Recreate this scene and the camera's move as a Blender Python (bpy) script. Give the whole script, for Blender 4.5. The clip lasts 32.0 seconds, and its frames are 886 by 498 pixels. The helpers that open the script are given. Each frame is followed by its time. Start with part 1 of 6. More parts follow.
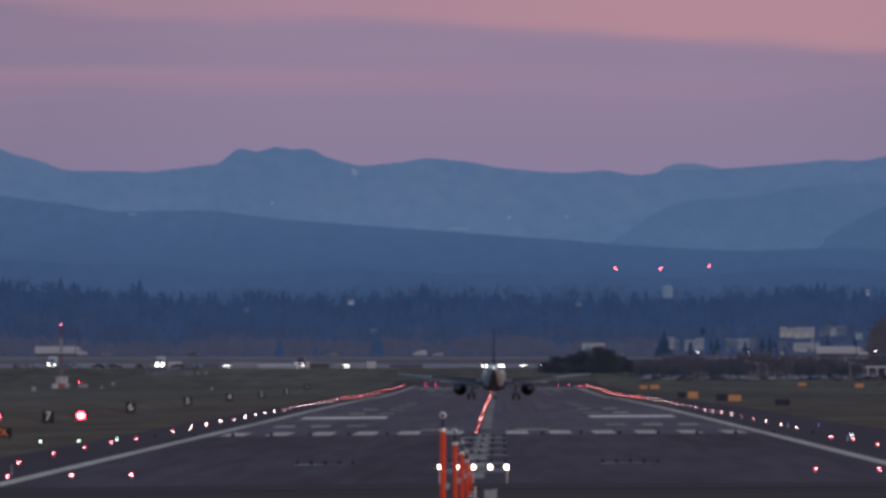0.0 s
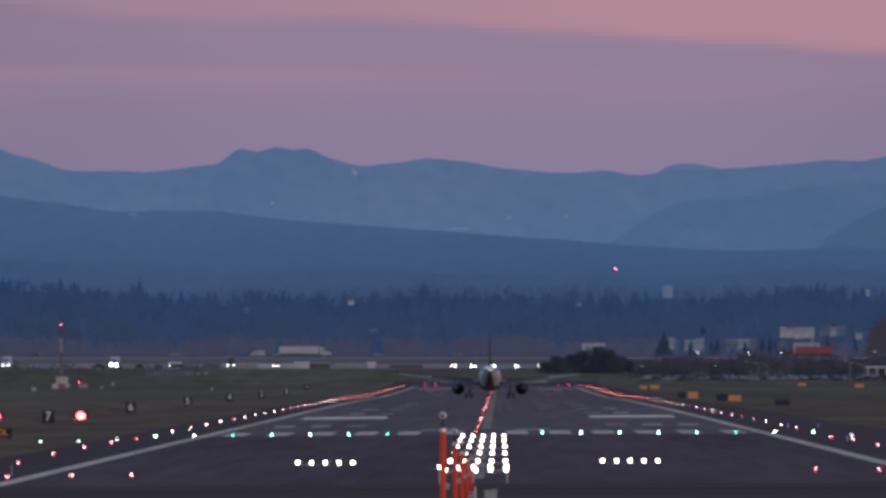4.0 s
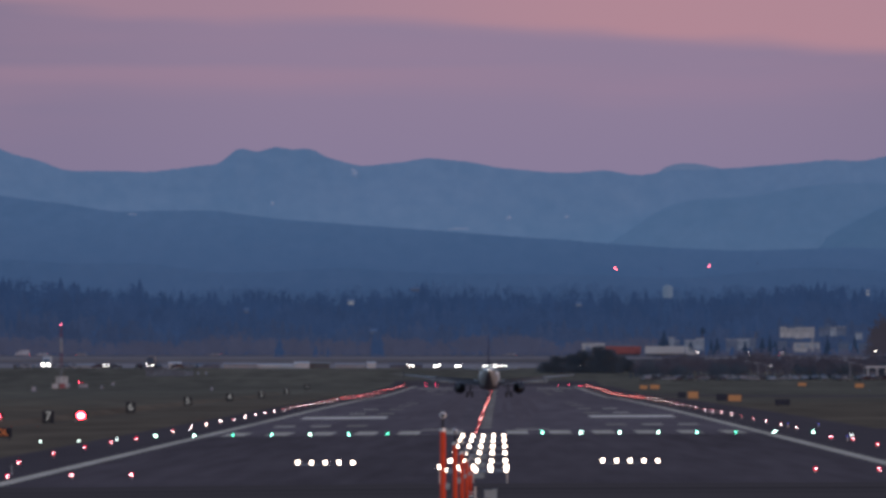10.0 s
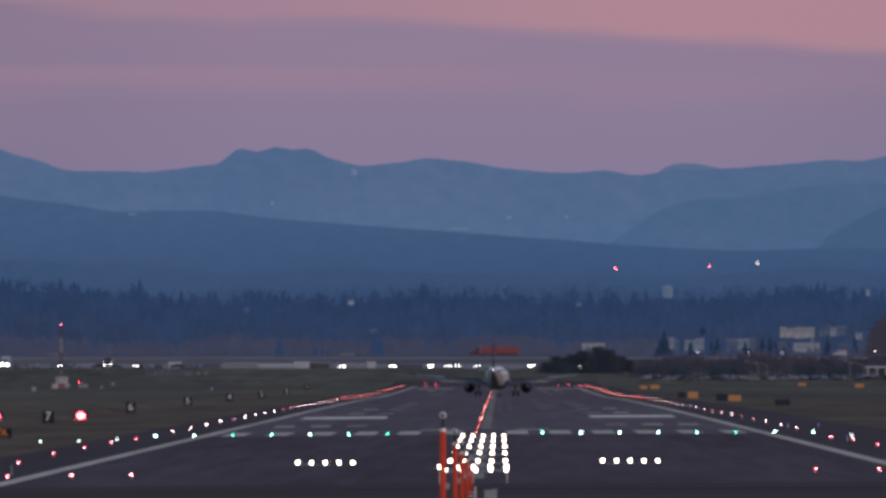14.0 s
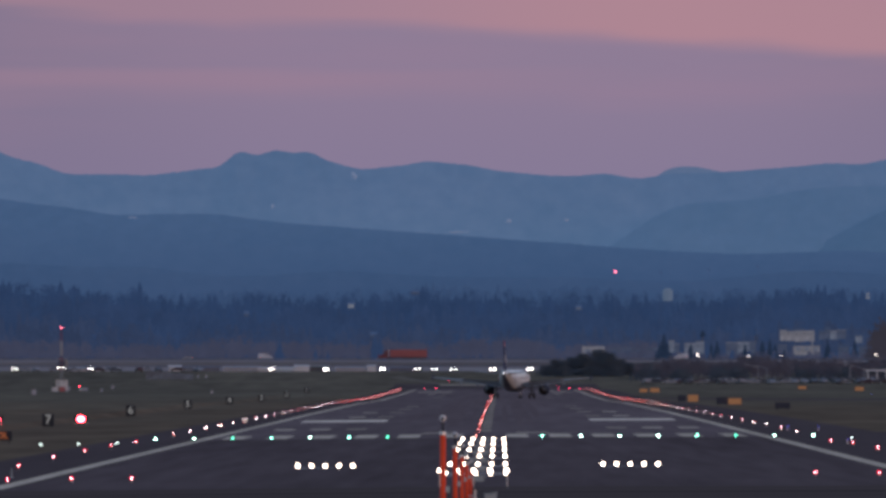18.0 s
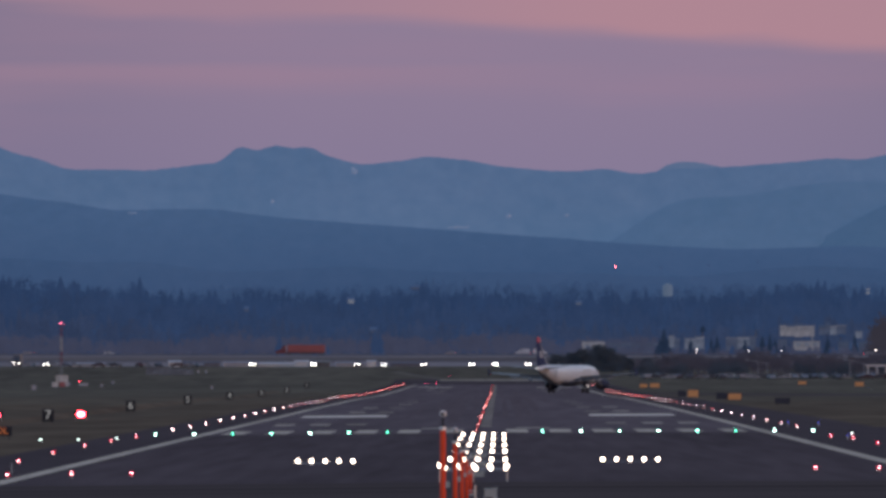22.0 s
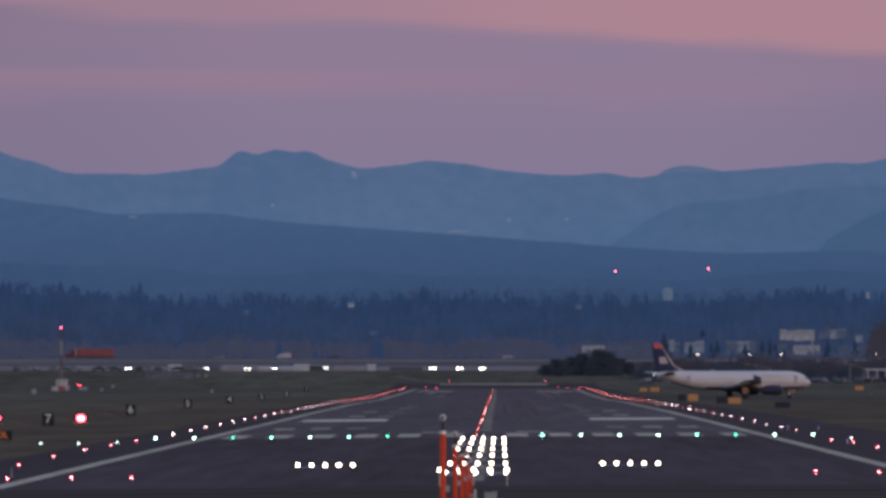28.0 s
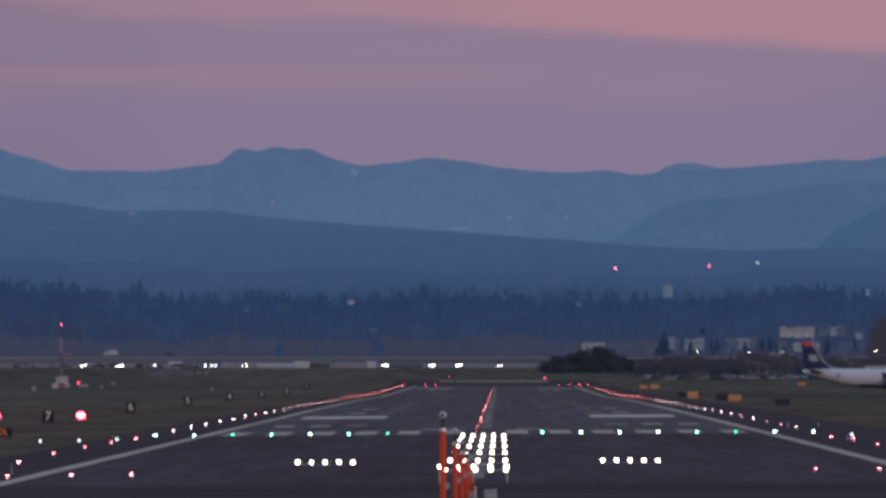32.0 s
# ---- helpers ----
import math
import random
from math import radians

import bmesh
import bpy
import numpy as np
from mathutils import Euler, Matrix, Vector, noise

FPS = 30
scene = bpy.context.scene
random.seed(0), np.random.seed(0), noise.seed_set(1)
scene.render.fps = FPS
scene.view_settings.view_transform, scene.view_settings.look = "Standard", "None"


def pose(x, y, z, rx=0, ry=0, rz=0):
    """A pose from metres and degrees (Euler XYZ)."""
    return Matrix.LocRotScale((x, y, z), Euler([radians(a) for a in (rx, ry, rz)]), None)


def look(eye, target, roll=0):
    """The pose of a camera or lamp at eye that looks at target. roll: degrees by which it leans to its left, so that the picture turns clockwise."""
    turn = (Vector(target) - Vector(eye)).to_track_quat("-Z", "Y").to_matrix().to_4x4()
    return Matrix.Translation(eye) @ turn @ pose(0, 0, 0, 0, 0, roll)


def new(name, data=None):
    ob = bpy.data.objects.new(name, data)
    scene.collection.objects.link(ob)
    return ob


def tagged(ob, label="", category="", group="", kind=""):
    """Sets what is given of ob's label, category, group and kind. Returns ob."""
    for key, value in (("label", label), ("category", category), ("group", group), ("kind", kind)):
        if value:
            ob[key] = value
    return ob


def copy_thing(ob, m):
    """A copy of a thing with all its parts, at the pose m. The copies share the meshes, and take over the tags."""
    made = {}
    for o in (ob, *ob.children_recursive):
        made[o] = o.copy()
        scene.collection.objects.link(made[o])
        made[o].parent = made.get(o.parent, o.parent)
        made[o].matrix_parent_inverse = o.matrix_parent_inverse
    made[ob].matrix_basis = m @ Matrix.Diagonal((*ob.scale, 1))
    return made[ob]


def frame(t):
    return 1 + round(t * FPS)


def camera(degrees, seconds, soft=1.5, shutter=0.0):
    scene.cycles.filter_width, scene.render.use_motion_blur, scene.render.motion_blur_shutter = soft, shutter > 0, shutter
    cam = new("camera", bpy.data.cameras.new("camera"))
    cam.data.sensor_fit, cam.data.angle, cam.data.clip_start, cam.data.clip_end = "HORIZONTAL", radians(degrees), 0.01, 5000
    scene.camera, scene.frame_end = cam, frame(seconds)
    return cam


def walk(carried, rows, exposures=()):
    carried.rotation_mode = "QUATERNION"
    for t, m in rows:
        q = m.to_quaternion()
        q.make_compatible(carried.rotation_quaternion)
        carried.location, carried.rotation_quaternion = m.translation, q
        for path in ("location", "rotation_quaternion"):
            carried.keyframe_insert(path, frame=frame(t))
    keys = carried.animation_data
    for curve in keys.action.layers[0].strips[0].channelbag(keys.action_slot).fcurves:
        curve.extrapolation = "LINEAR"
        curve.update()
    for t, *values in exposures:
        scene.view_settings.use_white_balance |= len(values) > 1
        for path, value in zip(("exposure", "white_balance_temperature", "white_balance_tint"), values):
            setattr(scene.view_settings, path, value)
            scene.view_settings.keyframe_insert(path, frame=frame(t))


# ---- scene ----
cam = camera(3.946, 32.0, soft=3.5)
EYE = (1.2, 0.0, 5.4)


def aim(sway):
    """The camera's pose on its tripod; sway: its slow nod, in units of 1/22760 of a radian."""
    return look(EYE, (EYE[0] - 100 / 22.76, 1000.0, EYE[2] + (206 + sway) / 22.76))


walk(cam, [(t, aim(s)) for t, s in ((0, 1.55), (0.5, -0.47), (1, -0.56), (1.5, -0.19), (2, -0.09), (2.5, 0.28), (3, 0.68), (3.5, 2.22), (5.5, -0.47), (6, 0), (6.5, -0.47), (7, 0.28), (7.5, -0.09), (8, 0), (8.5, 1.64), (9, 1.46), (9.5, 0.66), (10, 1.55), (10.5, -0.84), (11, -3.54), (11.5, -4.51), (12, -3.05), (12.5, 1.24), (13, 4.6), (13.5, 4.6), (14, 1.64), (14.5, -0.47), (16.5, 3.09), (17, 6.11), (17.5, 7.67), (18, 7.36), (18.5, 6.02), (19, 4.13), (19.5, 2.02), (20, 3.07), (20.5, 2.22), (21, 0.47), (21.5, 0), (22, -1.03), (22.5, -0.84), (23, -3.05), (23.5, -7.63), (24, -12.13), (24.5, -12.34), (25, -12.54), (25.5, -11.94), (27.5, 1.74), (28, 6.12), (28.5, 9.86), (29, 8.92), (29.5, 6.61), (30, 4.88), (30.5, 4.13), (31, 2.78), (31.5, 2.02), (32, 1.04))],
     exposures=((0, 0.07), (7, 0.05), (12, 0.03), (17, 0.0), (20, 0.01), (22, 0.01), (23.5, -0.03), (28, -0.02), (32, -0.04)))

# ---- light: dusk, the sun just gone, behind and to the side of the camera ----
world = bpy.data.worlds.new("dusk_sky")
scene.world = world
world.use_nodes = True
wn, wl = world.node_tree.nodes, world.node_tree.links
wn.clear()


def wmath(op, a, b=None, c=None, clamp=False):
    n = wn.new("ShaderNodeMath")
    n.operation, n.use_clamp = op, clamp
    for k, v in enumerate((a, b, c)):
        if v is None:
            continue
        if isinstance(v, (int, float)):
            n.inputs[k].default_value = v
        else:
            wl.new(v, n.inputs[k])
    return n.outputs[0]


def wmix(fac, a, b):
    n = wn.new("ShaderNodeMix")
    n.data_type = "RGBA"
    wl.new(fac, n.inputs[0])
    for k, v in ((6, a), (7, b)):
        if isinstance(v, tuple):
            n.inputs[k].default_value = (*v, 1)
        else:
            wl.new(v, n.inputs[k])
    return n.outputs[2]


def wstep(v, lo, hi):
    n = wn.new("ShaderNodeMapRange")
    n.interpolation_type = "SMOOTHSTEP"
    wl.new(v, n.inputs[0])
    n.inputs[1].default_value, n.inputs[2].default_value = lo, hi
    return n.outputs[0]


coord = wn.new("ShaderNodeTexCoord")
split = wn.new("ShaderNodeSeparateXYZ")
wl.new(coord.outputs["Generated"], split.inputs[0])
sx, sz = wmath("MULTIPLY", split.outputs[0], 22.76), wmath("MULTIPLY", split.outputs[2], 22.76)
stretch = wn.new("ShaderNodeMapping")
stretch.inputs["Scale"].default_value = (22.0, 22.0, 190.0)
wl.new(coord.outputs["Generated"], stretch.inputs[0])
streaks = wn.new("ShaderNodeTexNoise")
streaks.inputs["Scale"].default_value, streaks.inputs["Detail"].default_value = 1.0, 3.5
wl.new(stretch.outputs[0], streaks.inputs["Vector"])
wisp = wmath("SUBTRACT", streaks.outputs[0], 0.5)
# cloud decks: a pink upper deck whose lower edge sinks to the right, a thin pink streak below it on the left
deck = wmath("ADD", wmath("ADD", sz, wmath("MULTIPLY", sx, 0.050)), wmath("MULTIPLY", wisp, 0.10))
upper = wstep(deck, 0.584, 0.614)
veil = wmath("ADD", sz, wmath("MULTIPLY", wisp, 0.12))
band = wmath("MULTIPLY", wstep(veil, 0.455, 0.515), wmath("SUBTRACT", 1.0, wstep(veil, 0.522, 0.552)))
band = wmath("MULTIPLY", band, wmath("SUBTRACT", 1.0, wstep(sx, -0.55, 0.55)))
# the sky is a little brighter above the middle of the range
middle = wmath("MULTIPLY", wstep(sx, -0.95, -0.30), wmath("SUBTRACT", 1.0, wstep(sx, 0.30, 0.95)))
rise = wstep(sz, 0.28, 0.62)
low = wmix(middle, wmix(rise, (0.217, 0.180, 0.286), (0.242, 0.187, 0.278)), wmix(rise, (0.238, 0.195, 0.306), (0.272, 0.204, 0.302)))
low = wmix(wmath("MULTIPLY", band, 0.50), low, (0.345, 0.216, 0.295))
low = wmix(wmath("MULTIPLY", upper, wmath("ADD", 0.45, wmath("MULTIPLY", wstep(sx, -0.6, 0.3), 0.45))), low, (0.440, 0.242, 0.290))
low = wmix(wmath("MULTIPLY", wstep(wisp, 0.0, 0.3), 0.26), low, (0.36, 0.215, 0.30))
nishita = wn.new("ShaderNodeTexSky")
nishita.sky_type, nishita.sun_disc = "NISHITA", False
nishita.sun_elevation, nishita.sun_rotation = radians(1.5), radians(130)
nishita.air_density, nishita.dust_density, nishita.ozone_density = 1.0, 1.5, 2.0
dome = wn.new("ShaderNodeMix")
dome.data_type, dome.blend_type = "RGBA", "MULTIPLY"
dome.inputs[0].default_value = 1.0
wl.new(nishita.outputs[0], dome.inputs[6])
dome.inputs[7].default_value = (2.03, 1.68, 1.62, 1)
sky = wmix(wstep(split.outputs[2], 0.035, 0.22), low, dome.outputs[2])
ground_glow = wmix(wstep(split.outputs[2], -0.02, 0.0), (0.03, 0.028, 0.032), sky)
background = wn.new("ShaderNodeBackground")
wl.new(ground_glow, background.inputs[0])
background.inputs[1].default_value = 1.0
wl.new(background.outputs[0], wn.new("ShaderNodeOutputWorld").inputs[0])

sun = new("sun", bpy.data.lights.new("sun", "SUN"))
sun.data.energy, sun.data.angle, sun.data.color = 0.15, radians(40), (1.0, 0.88, 0.84)
sun.matrix_world = look((76.6, -64.3, 25), (0, 0, 0))


# ---- materials ----
def material(name, color, rough=0.7, vary=0.25, size=1.0, bump=0.1, metal=0.0, stretch=(1, 1, 1), second=None, object_random=0.0, spec=0.5):
    """A surface with grain and larger stains; size: the grain's size in metres."""
    m = bpy.data.materials.new(name)
    m.use_nodes = True
    n, l = m.node_tree.nodes, m.node_tree.links
    b = n["Principled BSDF"]
    b.inputs["Roughness"].default_value, b.inputs["Metallic"].default_value = rough, metal
    b.inputs["Specular IOR Level"].default_value = spec
    c = n.new("ShaderNodeTexCoord")
    mp = n.new("ShaderNodeMapping")
    mp.inputs["Scale"].default_value = tuple(s / size for s in stretch)
    l.new(c.outputs["Object"], mp.inputs[0])
    fine, wide = n.new("ShaderNodeTexNoise"), n.new("ShaderNodeTexNoise")
    fine.inputs["Scale"].default_value, fine.inputs["Detail"].default_value = 1.0, 4.0
    wide.inputs["Scale"].default_value, wide.inputs["Detail"].default_value = 0.09, 3.0
    for t in (fine, wide):
        l.new(mp.outputs[0], t.inputs["Vector"])
    both = n.new("ShaderNodeMath")
    both.operation = "ADD"
    l.new(fine.outputs[0], both.inputs[0])
    l.new(wide.outputs[0], both.inputs[1])
    rng = n.new("ShaderNodeMapRange")
    rng.inputs[1].default_value, rng.inputs[2].default_value = 0.62, 1.38
    l.new(both.outputs[0], rng.inputs[0])
    mix = n.new("ShaderNodeMix")
    mix.data_type = "RGBA"
    l.new(rng.outputs[0], mix.inputs[0])
    other = second or tuple(v * (1 + vary) for v in color)
    mix.inputs[6].default_value = (*(v * (1 - vary) for v in color), 1)
    mix.inputs[7].default_value = (*other, 1)
    out = mix.outputs[2]
    if object_random:
        info, hsv = n.new("ShaderNodeObjectInfo"), n.new("ShaderNodeHueSaturation")
        r2 = n.new("ShaderNodeMapRange")
        r2.inputs[3].default_value, r2.inputs[4].default_value = 1 - object_random, 1 + object_random
        l.new(info.outputs["Random"], r2.inputs[0])
        l.new(r2.outputs[0], hsv.inputs["Value"])
        l.new(out, hsv.inputs["Color"])
        out = hsv.outputs[0]
    l.new(out, b.inputs["Base Color"])
    if bump:
        bp = n.new("ShaderNodeBump")
        bp.inputs["Strength"].default_value, bp.inputs["Distance"].default_value = bump, 0.05 * size
        l.new(fine.outputs[0], bp.inputs["Height"])
        l.new(bp.outputs[0], b.inputs["Normal"])
    return m


def lamp_glass(name, color, strength):
    m = material(name, (0.04, 0.04, 0.04), 0.4, 0.05, 0.1, 0, spec=0.1)
    b = m.node_tree.nodes["Principled BSDF"]
    b.inputs["Emission Color"].default_value, b.inputs["Emission Strength"].default_value = (*color, 1), strength
    m.cycles.emission_sampling = "NONE"
    return m


def haze_glow_material(name, color, second, glow, size, stretch=(1, 1, 1), vary=0.10, low=None, z0=0.0, z1=1.0):
    """Far hills, woods and buildings seen through miles of evening air: a dim surface whose emission paints in the
    air's blue haze.
    """
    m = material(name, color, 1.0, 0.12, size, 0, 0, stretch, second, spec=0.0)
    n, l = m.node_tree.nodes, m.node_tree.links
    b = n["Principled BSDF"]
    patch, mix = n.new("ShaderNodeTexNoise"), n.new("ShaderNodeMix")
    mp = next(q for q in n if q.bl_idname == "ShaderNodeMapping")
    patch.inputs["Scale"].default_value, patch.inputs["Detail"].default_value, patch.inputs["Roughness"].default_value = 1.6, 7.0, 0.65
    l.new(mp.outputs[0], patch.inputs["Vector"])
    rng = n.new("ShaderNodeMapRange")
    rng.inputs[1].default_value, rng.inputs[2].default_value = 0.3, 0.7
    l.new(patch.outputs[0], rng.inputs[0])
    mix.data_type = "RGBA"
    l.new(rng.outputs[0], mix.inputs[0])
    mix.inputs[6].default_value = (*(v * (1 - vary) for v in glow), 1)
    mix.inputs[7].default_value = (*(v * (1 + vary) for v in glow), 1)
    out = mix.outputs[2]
    # painted haze by height: emission goes from low at z0 to glow at z1
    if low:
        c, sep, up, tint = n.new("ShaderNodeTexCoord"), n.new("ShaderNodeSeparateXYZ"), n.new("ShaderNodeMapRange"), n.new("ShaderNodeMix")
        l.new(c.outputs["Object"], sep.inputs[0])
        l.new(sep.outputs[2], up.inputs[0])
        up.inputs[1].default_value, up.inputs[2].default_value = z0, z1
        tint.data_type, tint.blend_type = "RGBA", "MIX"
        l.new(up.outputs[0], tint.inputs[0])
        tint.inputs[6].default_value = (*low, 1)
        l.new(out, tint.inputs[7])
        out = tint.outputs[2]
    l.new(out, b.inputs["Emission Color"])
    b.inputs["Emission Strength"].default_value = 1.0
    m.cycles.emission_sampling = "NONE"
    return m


def meadow():
    """Winter turf: brown swathes hundreds of metres long that drift to a cooler grey-green with distance, over a fine
    grain.
    """
    m = material("winter_grass", (0.068, 0.053, 0.043), 0.95, 0.42, 7.0, 0.3, 0, (1, 0.10, 1), (0.098, 0.074, 0.054), spec=0.0)
    n, l = m.node_tree.nodes, m.node_tree.links
    b = n["Principled BSDF"]
    brown = b.inputs["Base Color"].links[0].from_socket
    c, mp, big, ramp, mix, along = (n.new("ShaderNode" + k) for k in ("TexCoord", "Mapping", "TexNoise", "MapRange", "Mix", "SeparateXYZ"))
    mp.inputs["Scale"].default_value = (1 / 60, 1 / 380, 1)
    l.new(c.outputs["Object"], mp.inputs[0])
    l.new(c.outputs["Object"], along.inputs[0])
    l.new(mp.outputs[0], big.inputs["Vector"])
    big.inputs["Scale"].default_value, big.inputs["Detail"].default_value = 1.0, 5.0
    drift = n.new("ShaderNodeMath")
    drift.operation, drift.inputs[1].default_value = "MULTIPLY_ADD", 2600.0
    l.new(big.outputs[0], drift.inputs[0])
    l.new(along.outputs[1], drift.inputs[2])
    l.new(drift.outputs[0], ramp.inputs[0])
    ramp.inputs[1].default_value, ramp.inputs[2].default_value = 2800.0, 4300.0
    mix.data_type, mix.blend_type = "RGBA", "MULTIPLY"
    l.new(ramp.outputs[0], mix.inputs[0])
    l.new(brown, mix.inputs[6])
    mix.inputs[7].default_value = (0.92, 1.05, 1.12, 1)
    l.new(mix.outputs[2], b.inputs["Base Color"])
    return m


GRASS = meadow()
ASPHALT = material("runway_asphalt", (0.072, 0.057, 0.062), 0.85, 0.30, 3.0, 0.2, 0, (1, 0.025, 1), spec=0.0)
SHOULDER = material("shoulder_asphalt", (0.045, 0.036, 0.039), 0.9, 0.15, 5.0, 0.2, 0, (1, 0.05, 1), spec=0.0)
PAINT = material("worn_white_paint", (0.262, 0.224, 0.186), 0.75, 0.3, 2.5, 0.1, 0, (1, 0.1, 1), spec=0.0)
PAINT_FRESH = material("fresher_white_paint", (0.40, 0.345, 0.295), 0.75, 0.2, 2.5, 0.1, 0, (1, 0.1, 1), spec=0.0)
PAINT_DIM = material("scuffed_paint", (0.170, 0.143, 0.12), 0.8, 0.3, 2.5, 0.1, 0, (1, 0.1, 1), spec=0.0)
JOINT = material("tar_seal", (0.042, 0.036, 0.037), 0.7, 0.2, 0.5, 0, spec=0.0)
STEEL = material("galvanised_steel", (0.35, 0.35, 0.36), 0.45, 0.2, 0.2, 0.05, 0.8)
DARK = material("black_rubber", (0.024, 0.025, 0.031), 0.9, 0.2, 0.2, 0.1, spec=0.05)
ORANGE_POLE = material("orange_painted_pole", (0.36, 0.032, 0.009), 0.7, 0.18, 0.25, 0.08, spec=0.12)
GREY_BOX = material("grey_painted_cabinet", (0.16, 0.18, 0.19), 0.5, 0.15, 0.4, 0.05)
STROBE_GREY = material("pale_grey_lamp_can", (0.36, 0.36, 0.37), 0.6, 0.1, 0.3, 0.03)
WHITE_SHELTER = material("white_painted_panel", (0.24, 0.24, 0.255), 0.6, 0.12, 0.8, 0.05)
MAST_WHITE = material("weathered_white_mast_paint", (0.125, 0.13, 0.145), 0.7, 0.2, 0.5, 0.05, spec=0.1)
MAST_RED = material("weathered_red_mast_paint", (0.10, 0.024, 0.030), 0.7, 0.2, 0.5, 0.05, spec=0.1)
RED_PAINT = material("red_aviation_paint", (0.15, 0.030, 0.036), 0.6, 0.15, 0.5, 0.05)
SIGN_BLACK = material("black_sign_face", (0.018, 0.019, 0.023), 0.9, 0.2, 0.3, 0, spec=0.0)
SIGN_WHITE = lamp_glass("lit_white_legend", (0.9, 0.9, 0.9), 0.28)
SIGN_YELLOW = lamp_glass("lit_yellow_sign_face", (1.0, 0.40, 0.12), 0.165)
SIGN_AMBER = lamp_glass("lit_orange_legend", (1.0, 0.25, 0.05), 0.38)
SIGN_BACK = material("dark_sign_back", (0.024, 0.027, 0.038), 0.9, 0.2, 0.4, 0.05, spec=0.0)
LAMP_WHITE = lamp_glass("white_lamp_lens", (1.0, 0.78, 0.64), 15)
LAMP_PINK = lamp_glass("edge_lamp_lens", (1.0, 0.10, 0.12), 4.5)
EDGE_BULB = lamp_glass("edge_lamp_filament", (1.0, 0.74, 0.72), 55)
LAMP_PINK_FAR = lamp_glass("far_pink_edge_lamp_lens", (1.0, 0.36, 0.32), 16)
LAMP_END = lamp_glass("runway_end_lamp_lens", (1.0, 0.03, 0.10), 16)
LAMP_FLUSH = lamp_glass("pink_flush_lamp_lens", (1.0, 0.34, 0.30), 22)
LAMP_FAR = lamp_glass("far_edge_lamp_lens", (1.0, 0.05, 0.045), 7)
LAMP_CENTRE = lamp_glass("centreline_lamp_lens", (1.0, 0.045, 0.045), 4.6)
LAMP_RED = lamp_glass("red_lamp_lens", (1.0, 0.020, 0.040), 70)
RED_SHELL = lamp_glass("red_lamp_globe", (1.0, 0.0, 0.045), 2.2)
RED_BULB = lamp_glass("red_lamp_filament", (1.0, 0.60, 0.66), 34)
GREEN_SHELL = lamp_glass("green_lamp_filter", (0.05, 0.62, 0.36), 0.8)
GREEN_WEAK = lamp_glass("weak_green_lamp_filament", (0.14, 1.0, 0.64), 7)
GREEN_SOFT = lamp_glass("soft_green_lamp_filament", (0.34, 1.0, 0.78), 18)
GREEN_BULB = lamp_glass("green_lamp_filament", (0.70, 1.0, 0.90), 22)
LAMP_MAST = lamp_glass("mast_lamp_lens", (1.0, 0.12, 0.16), 30)
LAMP_PAPI = lamp_glass("red_slope_lamp_lens", (1.0, 0.020, 0.030), 110)
LAMP_BLUE = lamp_glass("blue_lamp_lens", (0.06, 0.09, 1.0), 2)
LAMP_SMALL = lamp_glass("small_white_lamp_lens", (0.80, 1.0, 0.92), 9)
HEADLAMP = lamp_glass("headlamp_lens", (1.0, 0.95, 0.86), 22)
TAILLAMP = lamp_glass("tail_lamp_lens", (1.0, 0.03, 0.05), 5)
STREET = lamp_glass("street_lamp_glass", (1.0, 0.84, 0.72), 20)


